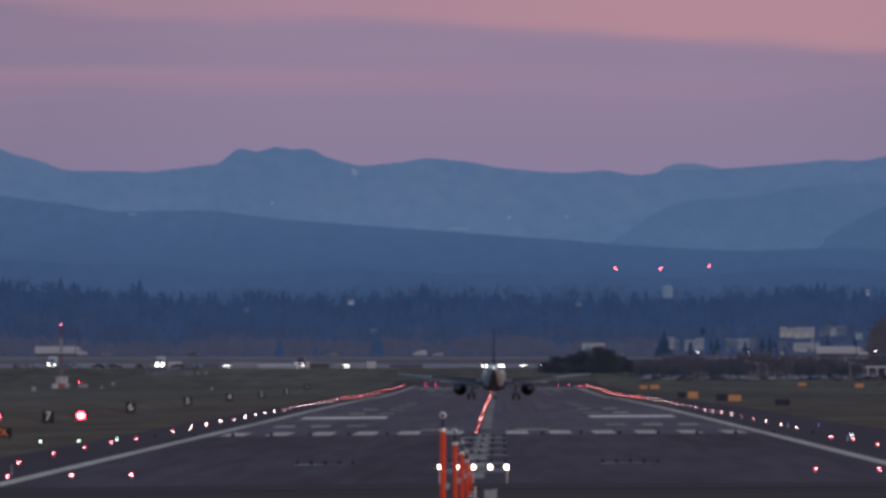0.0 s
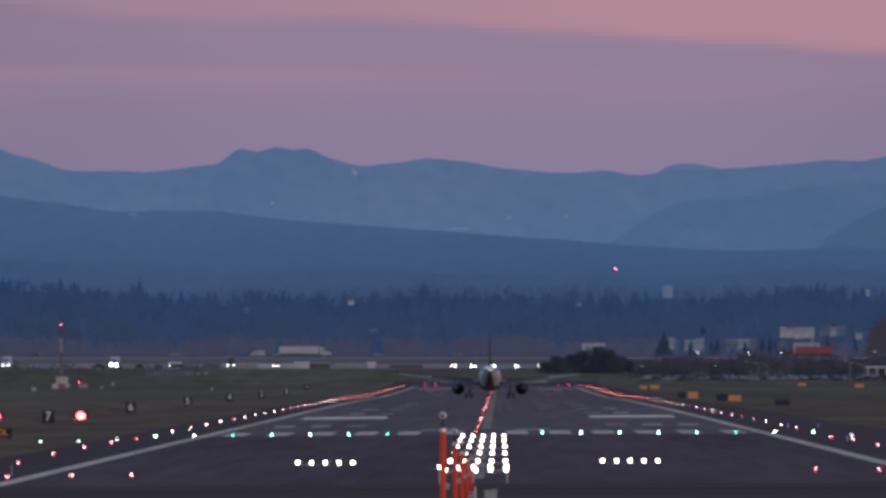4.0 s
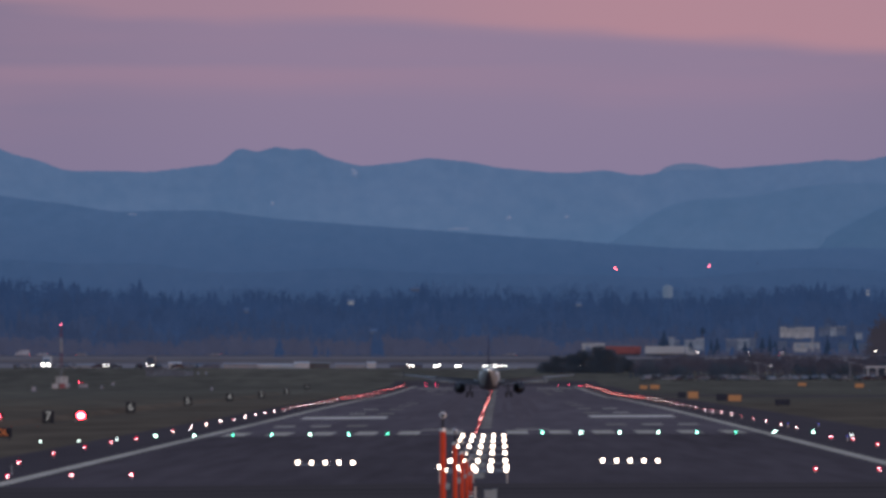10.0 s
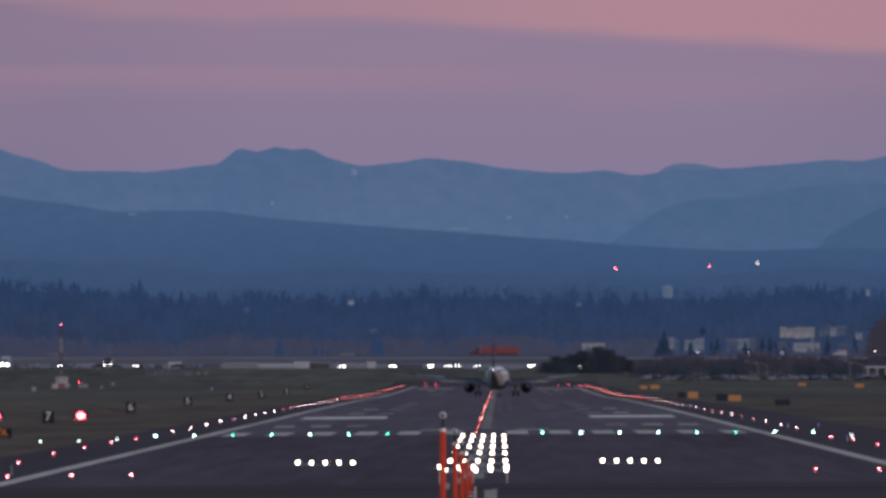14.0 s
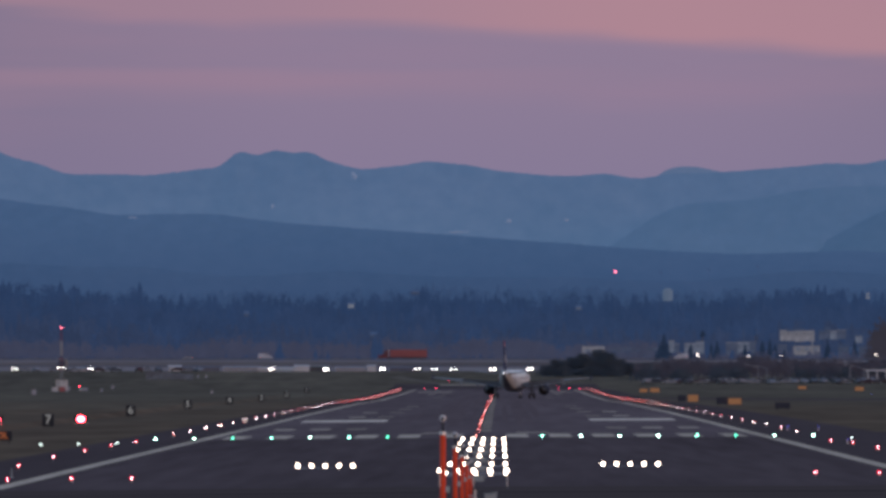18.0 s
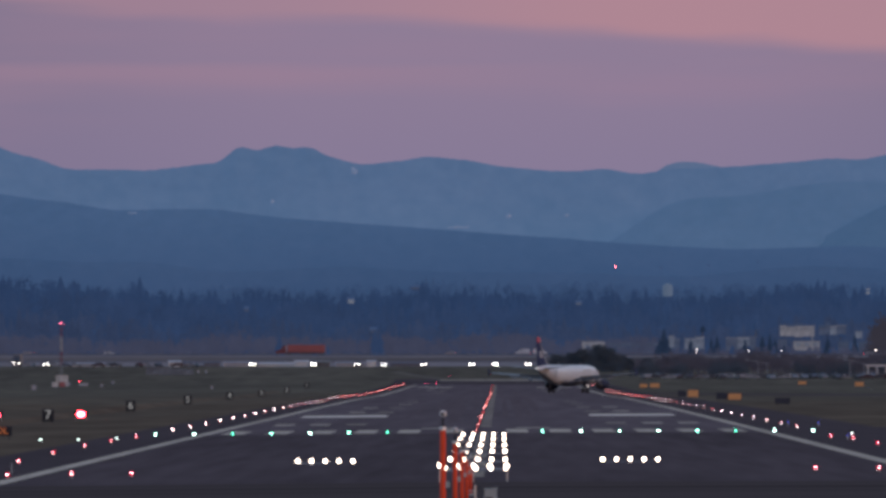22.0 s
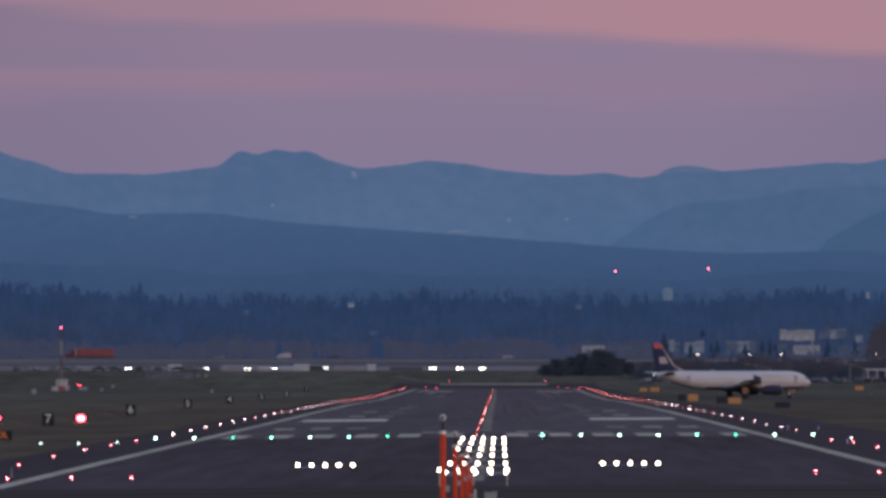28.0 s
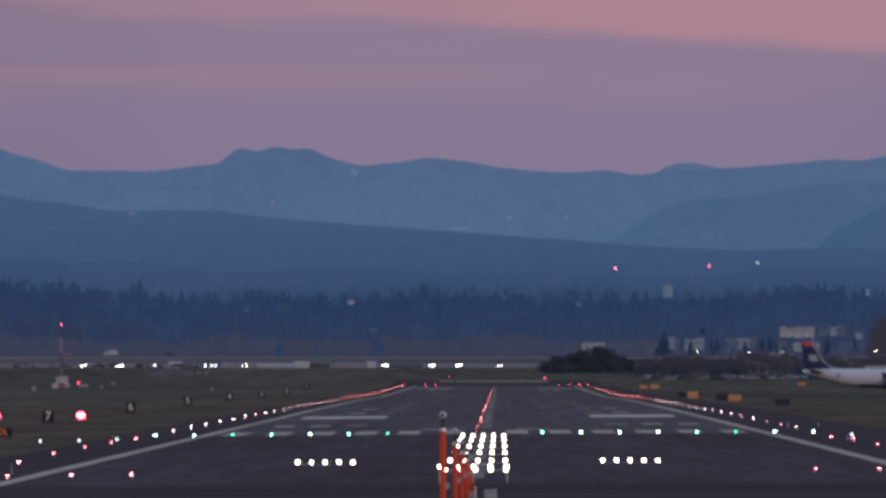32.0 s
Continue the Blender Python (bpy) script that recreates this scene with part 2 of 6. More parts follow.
# ---- mesh tools ----
class Shape:
    """Gathers corners and faces of one mesh."""

    def __init__(self):
        self.v, self.f = [], []

    def add(self, verts, faces):
        k = len(self.v)
        self.v += [tuple(p) for p in verts]
        self.f += [tuple(i + k for i in f) for f in faces]
        return self

    def box(self, x0, x1, y0, y1, z0, z1, bevel=0.0):
        if bevel:
            b, c = bevel, []
            for z, i in ((z0, b), (z0 + b, 0), (z1 - b, 0), (z1, b)):
                c += [(x0 + i, y0 + i, z), (x1 - i, y0 + i, z), (x1 - i, y1 - i, z), (x0 + i, y1 - i, z)]
            f = [(3, 2, 1, 0), (12, 13, 14, 15)]
            for r in range(3):
                f += [(r * 4 + a, r * 4 + (a + 1) % 4, r * 4 + 4 + (a + 1) % 4, r * 4 + 4 + a) for a in range(4)]
            return self.add(c, f)
        c = [(x, y, z) for z in (z0, z1) for x, y in ((x0, y0), (x1, y0), (x1, y1), (x0, y1))]
        return self.add(c, [(3, 2, 1, 0), (4, 5, 6, 7), (0, 1, 5, 4), (1, 2, 6, 5), (2, 3, 7, 6), (3, 0, 4, 7)])

    def tube(self, p, q, r0, r1=None, n=10, cap=True):
        """A tapered rod from p to q."""
        r1 = r0 if r1 is None else r1
        p, q = Vector(p), Vector(q)
        w = (q - p).normalized()
        u = w.orthogonal().normalized()
        s = w.cross(u)
        ring = [(math.cos(2 * math.pi * k / n) * u + math.sin(2 * math.pi * k / n) * s) for k in range(n)]
        f = [(k, (k + 1) % n, n + (k + 1) % n, n + k) for k in range(n)]
        if cap:
            f += [tuple(range(n))[::-1], tuple(range(n, 2 * n))]
        return self.add([p + r0 * d for d in ring] + [q + r1 * d for d in ring], f)

    def rings(self, stations, axis="y", n=20, a0=0.0, a1=2 * math.pi, cap=True):
        """A skin over ellipses (place, half width, centre height, half height) set along an axis."""
        whole = a1 - a0 > 6.28
        m = n if whole else n + 1
        v = []
        for at, rw, zc, rh in stations:
            for k in range(m):
                a = a0 + (a1 - a0) * k / n
                p = (rw * math.cos(a), at, zc + rh * math.sin(a))
                v.append(p if axis == "y" else ((p[1], p[0], p[2]) if axis == "x" else (p[0], p[2], p[1])))
        f = []
        for s in range(len(stations) - 1):
            for k in range(n if whole else n):
                b, c = s * m + k, s * m + (k + 1) % m
                f.append((b, c, c + m, b + m))
        if cap and whole:
            f += [tuple(range(m))[::-1], tuple(range((len(stations) - 1) * m, len(stations) * m))]
        return self.add(v, f)

    def ball(self, c, r, n=8, squash=1.0):
        st = []
        for k in range(n + 1):
            a = math.pi * k / n - math.pi / 2
            st.append((c[1] + r * math.sin(a), max(0.001, r * math.cos(a)), c[2], max(0.001, r * math.cos(a) * squash)))
        k0 = len(self.v)
        self.rings(st, "y", n + 2)
        self.v[k0:] = [(x + c[0], y, z) for x, y, z in self.v[k0:]]
        return self

    def outline(self, pts, x0, x1):
        """A flat form (y, z) pushed out from x0 to x1."""
        n = len(pts)
        return self.add([(x0, y, z) for y, z in pts] + [(x1, y, z) for y, z in pts],
                        [tuple(range(n)), tuple(range(n, 2 * n))[::-1]] + [(k, n + k, n + (k + 1) % n, (k + 1) % n) for k in range(n)])

    def mesh(self, name, mat, smooth=False):
        me = bpy.data.meshes.new(name)
        me.from_pydata(self.v, [], self.f)
        me.materials.append(mat)
        if smooth:
            me.polygons.foreach_set("use_smooth", [True] * len(me.polygons))
        bm = bmesh.new()
        bm.from_mesh(me)
        bmesh.ops.recalc_face_normals(bm, faces=bm.faces[:])
        bm.to_mesh(me)
        bm.free()
        me.update()
        return me


def part(name, shape, mat, parent, label="", smooth=False, at=None):
    ob = new(name, shape.mesh(name, mat, smooth) if isinstance(shape, Shape) else shape)
    ob.parent = parent
    if at is not None:
        ob.matrix_basis = at
    return tagged(ob, label) if label else ob


def thing(name, label, category, group="", kind=""):
    ob = new(name)
    ob.empty_display_size = 0.3
    return tagged(ob, label, category, group, kind)


def solid(name, shape, mat, label, category, kind="", smooth=False):
    return tagged(new(name, shape.mesh(name, mat, smooth)), label, category, "", kind)


# ---- the lie of the land ----
PROFILE = ((-9000, 0), (1200, 0), (1600, -0.03), (2180, -0.27), (2550, -0.7), (3030, -0.6), (3400, -0.35), (3760, -0.3), (3900, 0.2), (4265, 4.7), (4660, 4.8),
           (4688, 8.7), (4725, 8.8), (4750, 9.5), (4838, 26.5), (4900, 31.0), (9000, 40.0))
PY, PZ = [p[0] for p in PROFILE], [p[1] for p in PROFILE]


def land(x, y):
    """Ground height: a long shallow dip along the runway, a faint cross fall, a rise at the far end."""
    fall = (0.0075 if x > 0 else 0.005) * max(-90.0, min(50.0, x)) * max(0.0, min(1.0, (2600.0 - y) / 1200.0))
    crown = 0.0045 * min(26.0, abs(x)) * max(0.35, min(1.0, (2600.0 - y) / 1200.0)) * max(0.0, min(1.0, (4000.0 - y) / 300.0))
    swale = 0.44 * max(0.0, min(1.0, (-x - 43.3) / 1.6, (50.6 + x) / 1.6)) * max(0.0, min(1.0, (y - 1100.0) / 100.0, (3060.0 - y) / 100.0))
    return float(np.interp(y, PY, PZ)) + fall - crown - swale - 0.5 * max(0.0, min(1.0, (x - 25.0) / 35.0)) * max(0.0, 1.0 - abs(y - 2790.0) / 400.0)


def sheet(shape, x0, x1, y0, y1, lift, step=100.0, cross=13.0):
    """A strip that follows the land, with its lift above it."""
    ys = sorted({y0, y1, *[p for p in PY if y0 < p < y1], *[k * step for k in range(int(y0 // step) + 1, int(y1 // step) + 1) if y0 < k * step < y1]})
    xs = sorted({x0, x1, *[k * cross for k in range(int(x0 // cross) + 1, int(x1 // cross) + 1) if x0 < k * cross < x1]})
    v = [(x, y, land(x, y) + lift) for y in ys for x in xs]
    w = len(xs)
    return shape.add(v, [(r * w + c, r * w + c + 1, (r + 1) * w + c + 1, (r + 1) * w + c) for r in range(len(ys) - 1) for c in range(w - 1)])


ground = Shape()
XS = sorted([-6000, -2000, -600, -300, -150, -90, -50.6, -49.0, -44.9, -43.3, 90, 150, 300, 600, 2000, 6000] + [k * 13.0 for k in range(-6, 7)])
YS = sorted({-3000.0, *[float(k * 100) for k in range(-2, 49)], *[float(p[0]) for p in PROFILE[1:-1]], 6000.0, 9000.0})
ground.add([(x, y, land(x, y)) for y in YS for x in XS],
           [(r * len(XS) + c, r * len(XS) + c + 1, (r + 1) * len(XS) + c + 1, (r + 1) * len(XS) + c) for r in range(len(YS) - 1) for c in range(len(XS) - 1)])
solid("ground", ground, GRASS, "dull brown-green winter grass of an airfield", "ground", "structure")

END = 3640.0
solid("runway_shoulder", sheet(sheet(Shape(), -29.5, -22.86, 60, END + 60, 0.02), 22.86, 33.0, 60, END + 60, 0.02), SHOULDER, "dark asphalt shoulders beside the runway", "pavement", "structure")
runway = solid("runway", sheet(Shape(), -22.86, 22.86, 60, END + 40, 0.03), ASPHALT, "long dark asphalt runway with worn tyre marks", "runway", "structure")
PAD = material("weathered_pad_asphalt", (0.050, 0.040, 0.040), 0.9, 0.5, 9.0, 0.2, 0, (0.04, 1, 1), spec=0.0)
solid("blast_pad", sheet(Shape(), -60, 60, 60, 588, 0.05), PAD, "weathered brown-grey pad before the runway", "pavement", "structure")
taxi = sheet(Shape(), 33.0, 420, 2725, 2860, 0.02)
sheet(taxi, -31, 31, END + 60, 3960, 0.02)
sheet(taxi, 33.0, 300, 880, 1085, 0.02)
solid("taxiway", taxi, SHOULDER, "dark asphalt taxiways leaving the runway", "taxiway", "structure")
NEARPAVE = material("dark_lead_in_asphalt", (0.052, 0.041, 0.0445), 0.85, 0.32, 1.4, 0.2, 0, (1, 0.02, 1), spec=0.0)
solid("lead_in_pavement", sheet(Shape(), -22.8, 22.8, 588.2, 1015.5, 0.034), NEARPAVE, "darker asphalt before the displaced threshold", "pavement", "structure")
tar = Shape()
for y in (596, 634, 742):
    sheet(tar, -22, 22, y, y + 1.1, 0.040)
CONCRETE = material("pale_concrete", (0.082, 0.070, 0.062), 0.9, 0.2, 3.0, 0.1, spec=0.0)
apron = Shape()
corners = [(-17.6, 3944), (-16.4, 3962), (-31.0, 4135), (-34.5, 4120)]
apron.add([(x, y, land(x, y) + 0.06) for x, y in corners], [(0, 1, 2, 3)])
solid("concrete_edge", apron, CONCRETE, "pale concrete strip at the far pavement end", "pavement", "structure")
solid("tar_seal", tar, JOINT, "dark tar-sealed seams across the runway", "pavement", "structure")

THR = 1016.0
RUBBER = material("tyre_rubber_streaks", (0.070, 0.054, 0.058), 0.85, 0.25, 3.0, 0.1, 0, (1, 0.02, 1), spec=0.0)
rng = random.Random(12)
for k in range(60):
    mx = rng.choice((-1, 1)) * rng.gauss(4.2, 2.0) + rng.uniform(-0.6, 0.6)
    my = THR + rng.uniform(150, 1500)
    w = rng.uniform(0.25, 0.8)
    tagged(part("tyre_mark", sheet(Shape(), mx, mx + w, my, my + rng.uniform(300, 900), 0.038 + 0.0001 * k), RUBBER, runway), "dark tyre rubber streak")


def marking(name, x0, x1, y0, y1, mat=None, label="worn white runway marking"):
    ob = part(name, sheet(Shape(), x0, x1, y0, y1, 0.045), mat or PAINT, runway)
    return tagged(ob, label)


for s in (-1, 1):
    marking("edge_line", *sorted((s * 21.9, s * 22.8)), 597, END, PAINT, "long white runway edge line")
    for k in range(6):
        marking("threshold_stripe", *sorted((s * (1.75 + 3.5 * k), s * (3.5 + 3.5 * k))), THR + 6, THR + 52)
    for at, n in ((152, 3), (457, 2), (610, 2), (762, 1), (914, 1)):
        for k in range(n):
            for far in (0, 1):
                y = THR + at if not far else END - at
                marking("touchdown_bar", *sorted((s * (11.0 + 3.3 * k), s * (12.8 + 3.3 * k))), y, y + 23, PAINT if k else PAINT_DIM)
    marking("aiming_point", *sorted((s * 10.8, s * 19.8)), THR + 334, THR + 380, PAINT_FRESH, "broad white aiming point block")
    marking("aiming_point", *sorted((s * 10.8, s * 19.8)), END - 357, END - 311, PAINT, "broad white aiming point block")
    marking("designation_bar", *sorted((s * 2.6, s * 5.4)), THR + 70, THR + 82)
for k in range(41):
    marking("centreline_dash", -0.46, 0.46, THR + 100 + 61 * k, THR + 137 + 61 * k, PAINT_DIM)
for k in range(8):
    marking("centreline_dash", -0.46, 0.46, 555 + 61 * k, 587 + 61 * k, PAINT_DIM)
marking("threshold_bar", -22, 22, THR + 1, THR + 2.2, PAINT_DIM)
marking("far_end_line", -17.0, 16.0, 3922, 3956, PAINT_DIM, "pale band at the far pavement end")


# ---- lights on the airfield ----
def small_light(name, lens_mat, label, category, group, height=0.36, lens=0.13, flush=False, core=None, bulb=0.27):
    """An airfield light: base plate, stem and lens."""
    t = thing(name, label, category, group)
    part("base_plate", Shape().tube((0, 0, 0), (0, 0, 0.05), 0.16, 0.13, 12), DARK, t)
    if not flush:
        part("stem", Shape().tube((0, 0, 0.05), (0, 0, height - lens), 0.03, 0.03, 8), STEEL, t)
    part("lens", Shape().ball((0, 0, height), lens, 6), lens_mat, t, "glowing lens", True)
    if core:
        part("bulb", Shape().ball((0, -lens, height), lens * bulb, 6), core, t, "bright bulb", True)
    return t


def spread(template, places):
    """Set the template at the first place and copies of it at the others."""
    for k, (x, y) in enumerate(places):
        m = Matrix.Translation((x, y, land(x, y) + 0.02))
        if k:
            copy_thing(template, m)
        else:
            template.matrix_basis = m


EDGE = 25.6
near, right, far = [], [], []
for k in range(44):
    y = THR + 40 + 59.6 * k
    for s in (-1, 1):
        (far if y > 2150 else near if s < 0 else right).append((s * EDGE, y))
spread(small_light("runway_edge_light", LAMP_PINK, "lit runway edge light on a short stem in the shoulder", "runway light", "runway edge lights", 0.30, 0.048, False, EDGE_BULB, 0.62), near)
spread(small_light("runway_edge_light", LAMP_PINK, "lit pinkish runway edge light on a short stem in the shoulder", "runway light", "runway edge lights", 0.30, 0.040, False, EDGE_BULB, 0.58), right)
spread(small_light("runway_edge_light", LAMP_FAR, "lit orange-red runway edge light on a short stem", "runway light", "runway edge lights", 0.32, 0.060), [p for k, p in enumerate(far) if (k // 2) % 2 == 0])
spread(small_light("runway_edge_light", LAMP_PINK_FAR, "lit pinkish runway edge light far down the runway", "runway light", "runway edge lights", 0.32, 0.058), [p for k, p in enumerate(far) if (k // 2) % 2])
spread(small_light("centreline_light", LAMP_CENTRE, "lit red centreline light set in the runway", "runway light", "centreline lights", 0.05, 0.028, True),
       [(-0.68, THR + 8 + 15.24 * k) for k in range(171) if noise.noise(Vector((k * 0.31, 0.7, 0))) < 0.12])
spread(small_light("centreline_light", LAMP_FLUSH, "bright pinkish centreline light set in the runway", "runway light", "centreline lights", 0.05, 0.026, True),
       [(-0.68, THR + 8 + 15.24 * k) for k in range(171) if noise.noise(Vector((k * 0.31, 0.7, 0))) >= 0.12])
spread(small_light("runway_end_light", LAMP_END, "lit red runway end light", "runway light", "runway end lights", 0.45, 0.088),
       [(x, END) for x in (-19.8, -16.7, 17.8, 20.9, 23.9)] + [(-14.5, 3990), (15.5, 3990)])
spread(small_light("runway_edge_light", RED_SHELL, "lit red edge light before the displaced threshold", "runway light", "red edge lights", 0.24, 0.082, False, RED_BULB), [(-26.3, 793), (-26.5, 859), (-25.8, 722), (-22.8, 627), (-19.8, 631), (-16.8, 629), (-26, 963), (-26.4, 914), (24.9, 920), (25.8, 895), (25.8, 837), (16.9, 639), (20, 637)])
spread(small_light("taxiway_light", LAMP_BLUE, "small lit blue taxiway light", "taxiway light", "taxiway lights", 0.36, 0.036), [(26.1, 1110), (28.5, 1101), (25.7, 905), (90.7, 3100)])
spread(small_light("taxiway_light", LAMP_SMALL, "small lit white-green light beside the pavement", "taxiway light", "taxiway lights", 0.15, 0.050), [(-32.6, 947), (-29.9, 950), (-27.4, 961), (27.6, 964)])

SWITCHED = []


def lamp_head(parent, at, r, lens_mat, core=None):
    """A lamp head: a dark can open to the approach, with a glowing lens; an added swivel turns it away while off."""
    h = part("lamp_head", Shape().rings([(-r * 0.9, r * 1.02, 0, r * 1.02), (r * 0.6, r * 1.05, 0, r * 1.05), (r * 1.1, r * 0.5, 0, r * 0.5)], "y", 12), DARK, parent, "", True, at)
    part("lens", Shape().rings([(-r * 1.1, r * 0.55, 0, r * 0.55), (-r * 0.92, r * 0.98, 0, r * 0.98)], "y", 12), lens_mat, h, "glowing lens")
    if core:
        part("bulb", Shape().rings([(-r * 1.22, r * 0.25, 0, r * 0.25), (-r * 1.12, r * 0.42, 0, r * 0.42)], "y", 10), core, h, "bright bulb")
    return h


for k in range(18):
    if 7 <= k <= 9:
        continue
    t = thing("threshold_light", "lit green threshold light on the runway", "runway light", "green threshold lights")
    x = -25.98 + 3.056 * k
    t.matrix_basis = Matrix.Translation((x, THR, land(x, THR) + 0.03))
    part("base_plate", Shape().tube((0, 0, 0), (0, 0, 0.05), 0.18, 0.15, 12), DARK, t)
    part("stem", Shape().tube((0, 0, 0.05), (0, 0, 0.08), 0.04, 0.04, 8), STEEL, t)
    SWITCHED.append((lamp_head(t, Matrix.Translation((0, 0, 0.12)), 0.14, GREEN_SHELL, GREEN_WEAK if k in (2, 6, 15) else GREEN_SOFT if k in (3, 5, 10, 14) else GREEN_BULB), 0.12, 0))


def light_bar(x0, y, height, lit_from_start=False):
    """Five white approach lamps on one low rail."""
    t = thing("approach_light_bar", "row of five lit white approach lamps on a low rail", "approach lights", "approach light bars")
    z = land(x0, y) + 0.03
    t.matrix_basis = Matrix.Translation((x0, y, z))
    part("rail", Shape().tube((-1.65, 0.05, height - 0.14), (1.65, 0.05, height - 0.14), 0.025, 0.025, 8), STEEL, t)
    for s in (-1.55, 0, 1.55):
        part("leg", Shape().tube((s, 0.05, 0), (s, 0.05, height - 0.14), 0.02, 0.02, 8), STEEL, t)
    for k in range(5):
        x = -1.524 + 0.762 * k
        h = lamp_head(t, Matrix.Translation((x, 0, height)), 0.096, LAMP_WHITE)
        if not lit_from_start:
            SWITCHED.append((h, height, x))


for k, h in enumerate((0.22, 0.22, 0.19, 0.19, 0.15, 0.13, 0.75)):
    light_bar(0, THR - 61 * (k + 1), h, k == 6)
light_bar(-8.43, THR - 305, 0.13)
light_bar(8.43, THR - 305, 0.13)

for k, top in enumerate((1.62, 2.30, 3.00, 3.65, 4.32)):
    y = THR - 488 - 61 * k
    t = thing("flasher_pole", "tall orange frangible pole with a strobe head on top", "light pole", "orange flasher poles")
    z = land(0, y)
    t.matrix_basis = Matrix.Translation((0.01 if k < 4 else -0.05, y, z))
    part("pole", Shape().tube((0, 0, 0), (0, 0, top - 0.30), 0.068, 0.064, 16), ORANGE_POLE, t, "", True)
    part("foot", Shape().tube((0, 0, 0), (0, 0, 0.12), 0.16, 0.14, 12), GREY_BOX, t)
    part("neck", Shape().tube((0, 0, top - 0.30), (0, 0, top - 0.10), 0.028, 0.028, 10), DARK, t)
    part("strobe_can", Shape().rings([(-0.06, 0.075, top, 0.075), (0.10, 0.075, top, 0.075), (0.15, 0.05, top, 0.05)], "y", 16), STROBE_GREY, t, "pale grey strobe can", True)
    part("strobe_lens", Shape().rings([(-0.075, 0.026, top, 0.026), (-0.061, 0.036, top, 0.036)], "y", 14), SIGN_BLACK, t, "dark unlit strobe lens")
    part("collar", Shape().tube((0, 0, top - 0.36), (0, 0, top - 0.29), 0.08, 0.075, 14), STEEL, t)
    part("junction_box", Shape().box(0.06, 0.15, -0.05, 0.05, top * 0.62, top * 0.62 + 0.14, 0.015), GREY_BOX, t, "small grey junction box")

for x, y, w, h in ((0.83, 500, 0.42, 0.30), (1.02, 497, 0.16, 0.36)):
    t = thing("control_cabinet", "small grey power cabinet on short legs", "cabinet", "approach light cabinets")
    t.matrix_basis = Matrix.Translation((x, y, land(x, y)))
    part("body", Shape().box(-w / 2, w / 2, -0.15, 0.15, 0.25, 0.25 + h, 0.02), GREY_BOX, t)
    part("lid", Shape().box(-w / 2 - 0.03, w / 2 + 0.03, -0.19, 0.19, 0.25 + h, 0.29 + h, 0.01), GREY_BOX, t)
    for s in (-1, 1):
        part("leg", Shape().box(s * w / 2 - 0.03, s * w / 2 + 0.03, -0.03, 0.03, 0, 0.25), STEEL, t)

# slope indicator units beside the runway
for x in (-42.75, -51.7, -60.7, -69.7):
    t = thing("slope_indicator_light", "bright red slope indicator light unit in the grass", "runway light", "slope indicator lights")
    t.matrix_basis = Matrix.Translation((x, 1350, land(x, 1350)))
    part("housing", Shape().box(-0.72, 0.72, 0.0, 1.3, 0.25, 0.86, 0.05), SIGN_BACK, t)
    part("hood", Shape().box(-0.74, 0.74, -0.12, 0.4, 0.86, 0.90), SIGN_BLACK, t)
    for s in (-0.58, 0.58):
        part("leg", Shape().tube((s, 0.3, 0), (s, 0.3, 0.26), 0.04, 0.04, 8), STEEL, t)
    part("lens", Shape().rings([(-0.03, 0.31, 0.55, 0.24), (0.0, 0.40, 0.55, 0.30)], "y", 18), LAMP_PAPI, t, "glowing red lens")


# ---- signs ----
def letters(text, size, mat, parent, at):
    c = bpy.data.curves.new("legend", "FONT")
    c.body, c.size, c.align_x, c.align_y, c.extrude = text, size, "CENTER", "CENTER", 0.008
    c.materials.append(mat)
    ob = new("legend", c)
    ob.parent, ob.matrix_basis = parent, at @ pose(0, 0, 0, 90)
    return ob


def sign(name, label, x, y, w, h, face, lift=0.22, text="", text_mat=None, size=1.0):
    t = thing(name, label, "sign", name.replace("_", " ") + "s")
    t.matrix_basis = Matrix.Translation((x, y, land(x, y)))
    part("panel", Shape().box(-w / 2, w / 2, 0, 0.2, lift, lift + h, 0.03), SIGN_BACK, t)
    part("face", Shape().box(-w / 2 + 0.05, w / 2 - 0.05, -0.012, 0.0, lift + 0.05, lift + h - 0.05), face, t, "sign face")
    for s in (-0.35, 0.35):
        part("leg", Shape().tube((s * w, 0.1, 0), (s * w, 0.1, lift), 0.04, 0.04, 8), DARK, t)
    if text:
        letters(text, size, text_mat, t, Matrix.Translation((0, -0.024, lift + h / 2)))
    return t


for k in range(7):
    y = 1360 + 304.8 * k
    sign("distance_sign", "black runway distance sign with a white numeral", -46.55, y, 1.25, 1.35, SIGN_BLACK, 0.2, str(7 - k), SIGN_WHITE, 1.35)
sign("location_sign", "black taxiway sign with an orange legend", -36.9, 985, 1.5, 0.75, SIGN_BLACK, 0.25, "OL", SIGN_AMBER, 0.7)
for x, y, w, h, lit in ((33.4, 2139.0, 1.79, 1.22, 1), (36.4, 1924.0, 2.03, 1.01, 1), (35.2, 1965.0, 1.73, 1.04, 0), (38.3, 1686.0, 2.0, 0.81, 0), (37.1, 3205.0, 1.97, 0.99, 1), (39.9, 3205.0, 2.39, 1.13, 1), (86.4, 3620.0, 2.39, 0.95, 1), (95.2, 3360.0, 2.36, 1.15, 1), (32.3, 2194.0, 1.35, 1.06, 0)):
    if lit:
        sign("guidance_sign", "lit yellow-orange taxiway guidance sign in the grass", x, y, w, h, SIGN_YELLOW)
    else:
        sign("guidance_sign", "dark unlit back of a taxiway sign in the grass", x, y, w, h, SIGN_BACK)

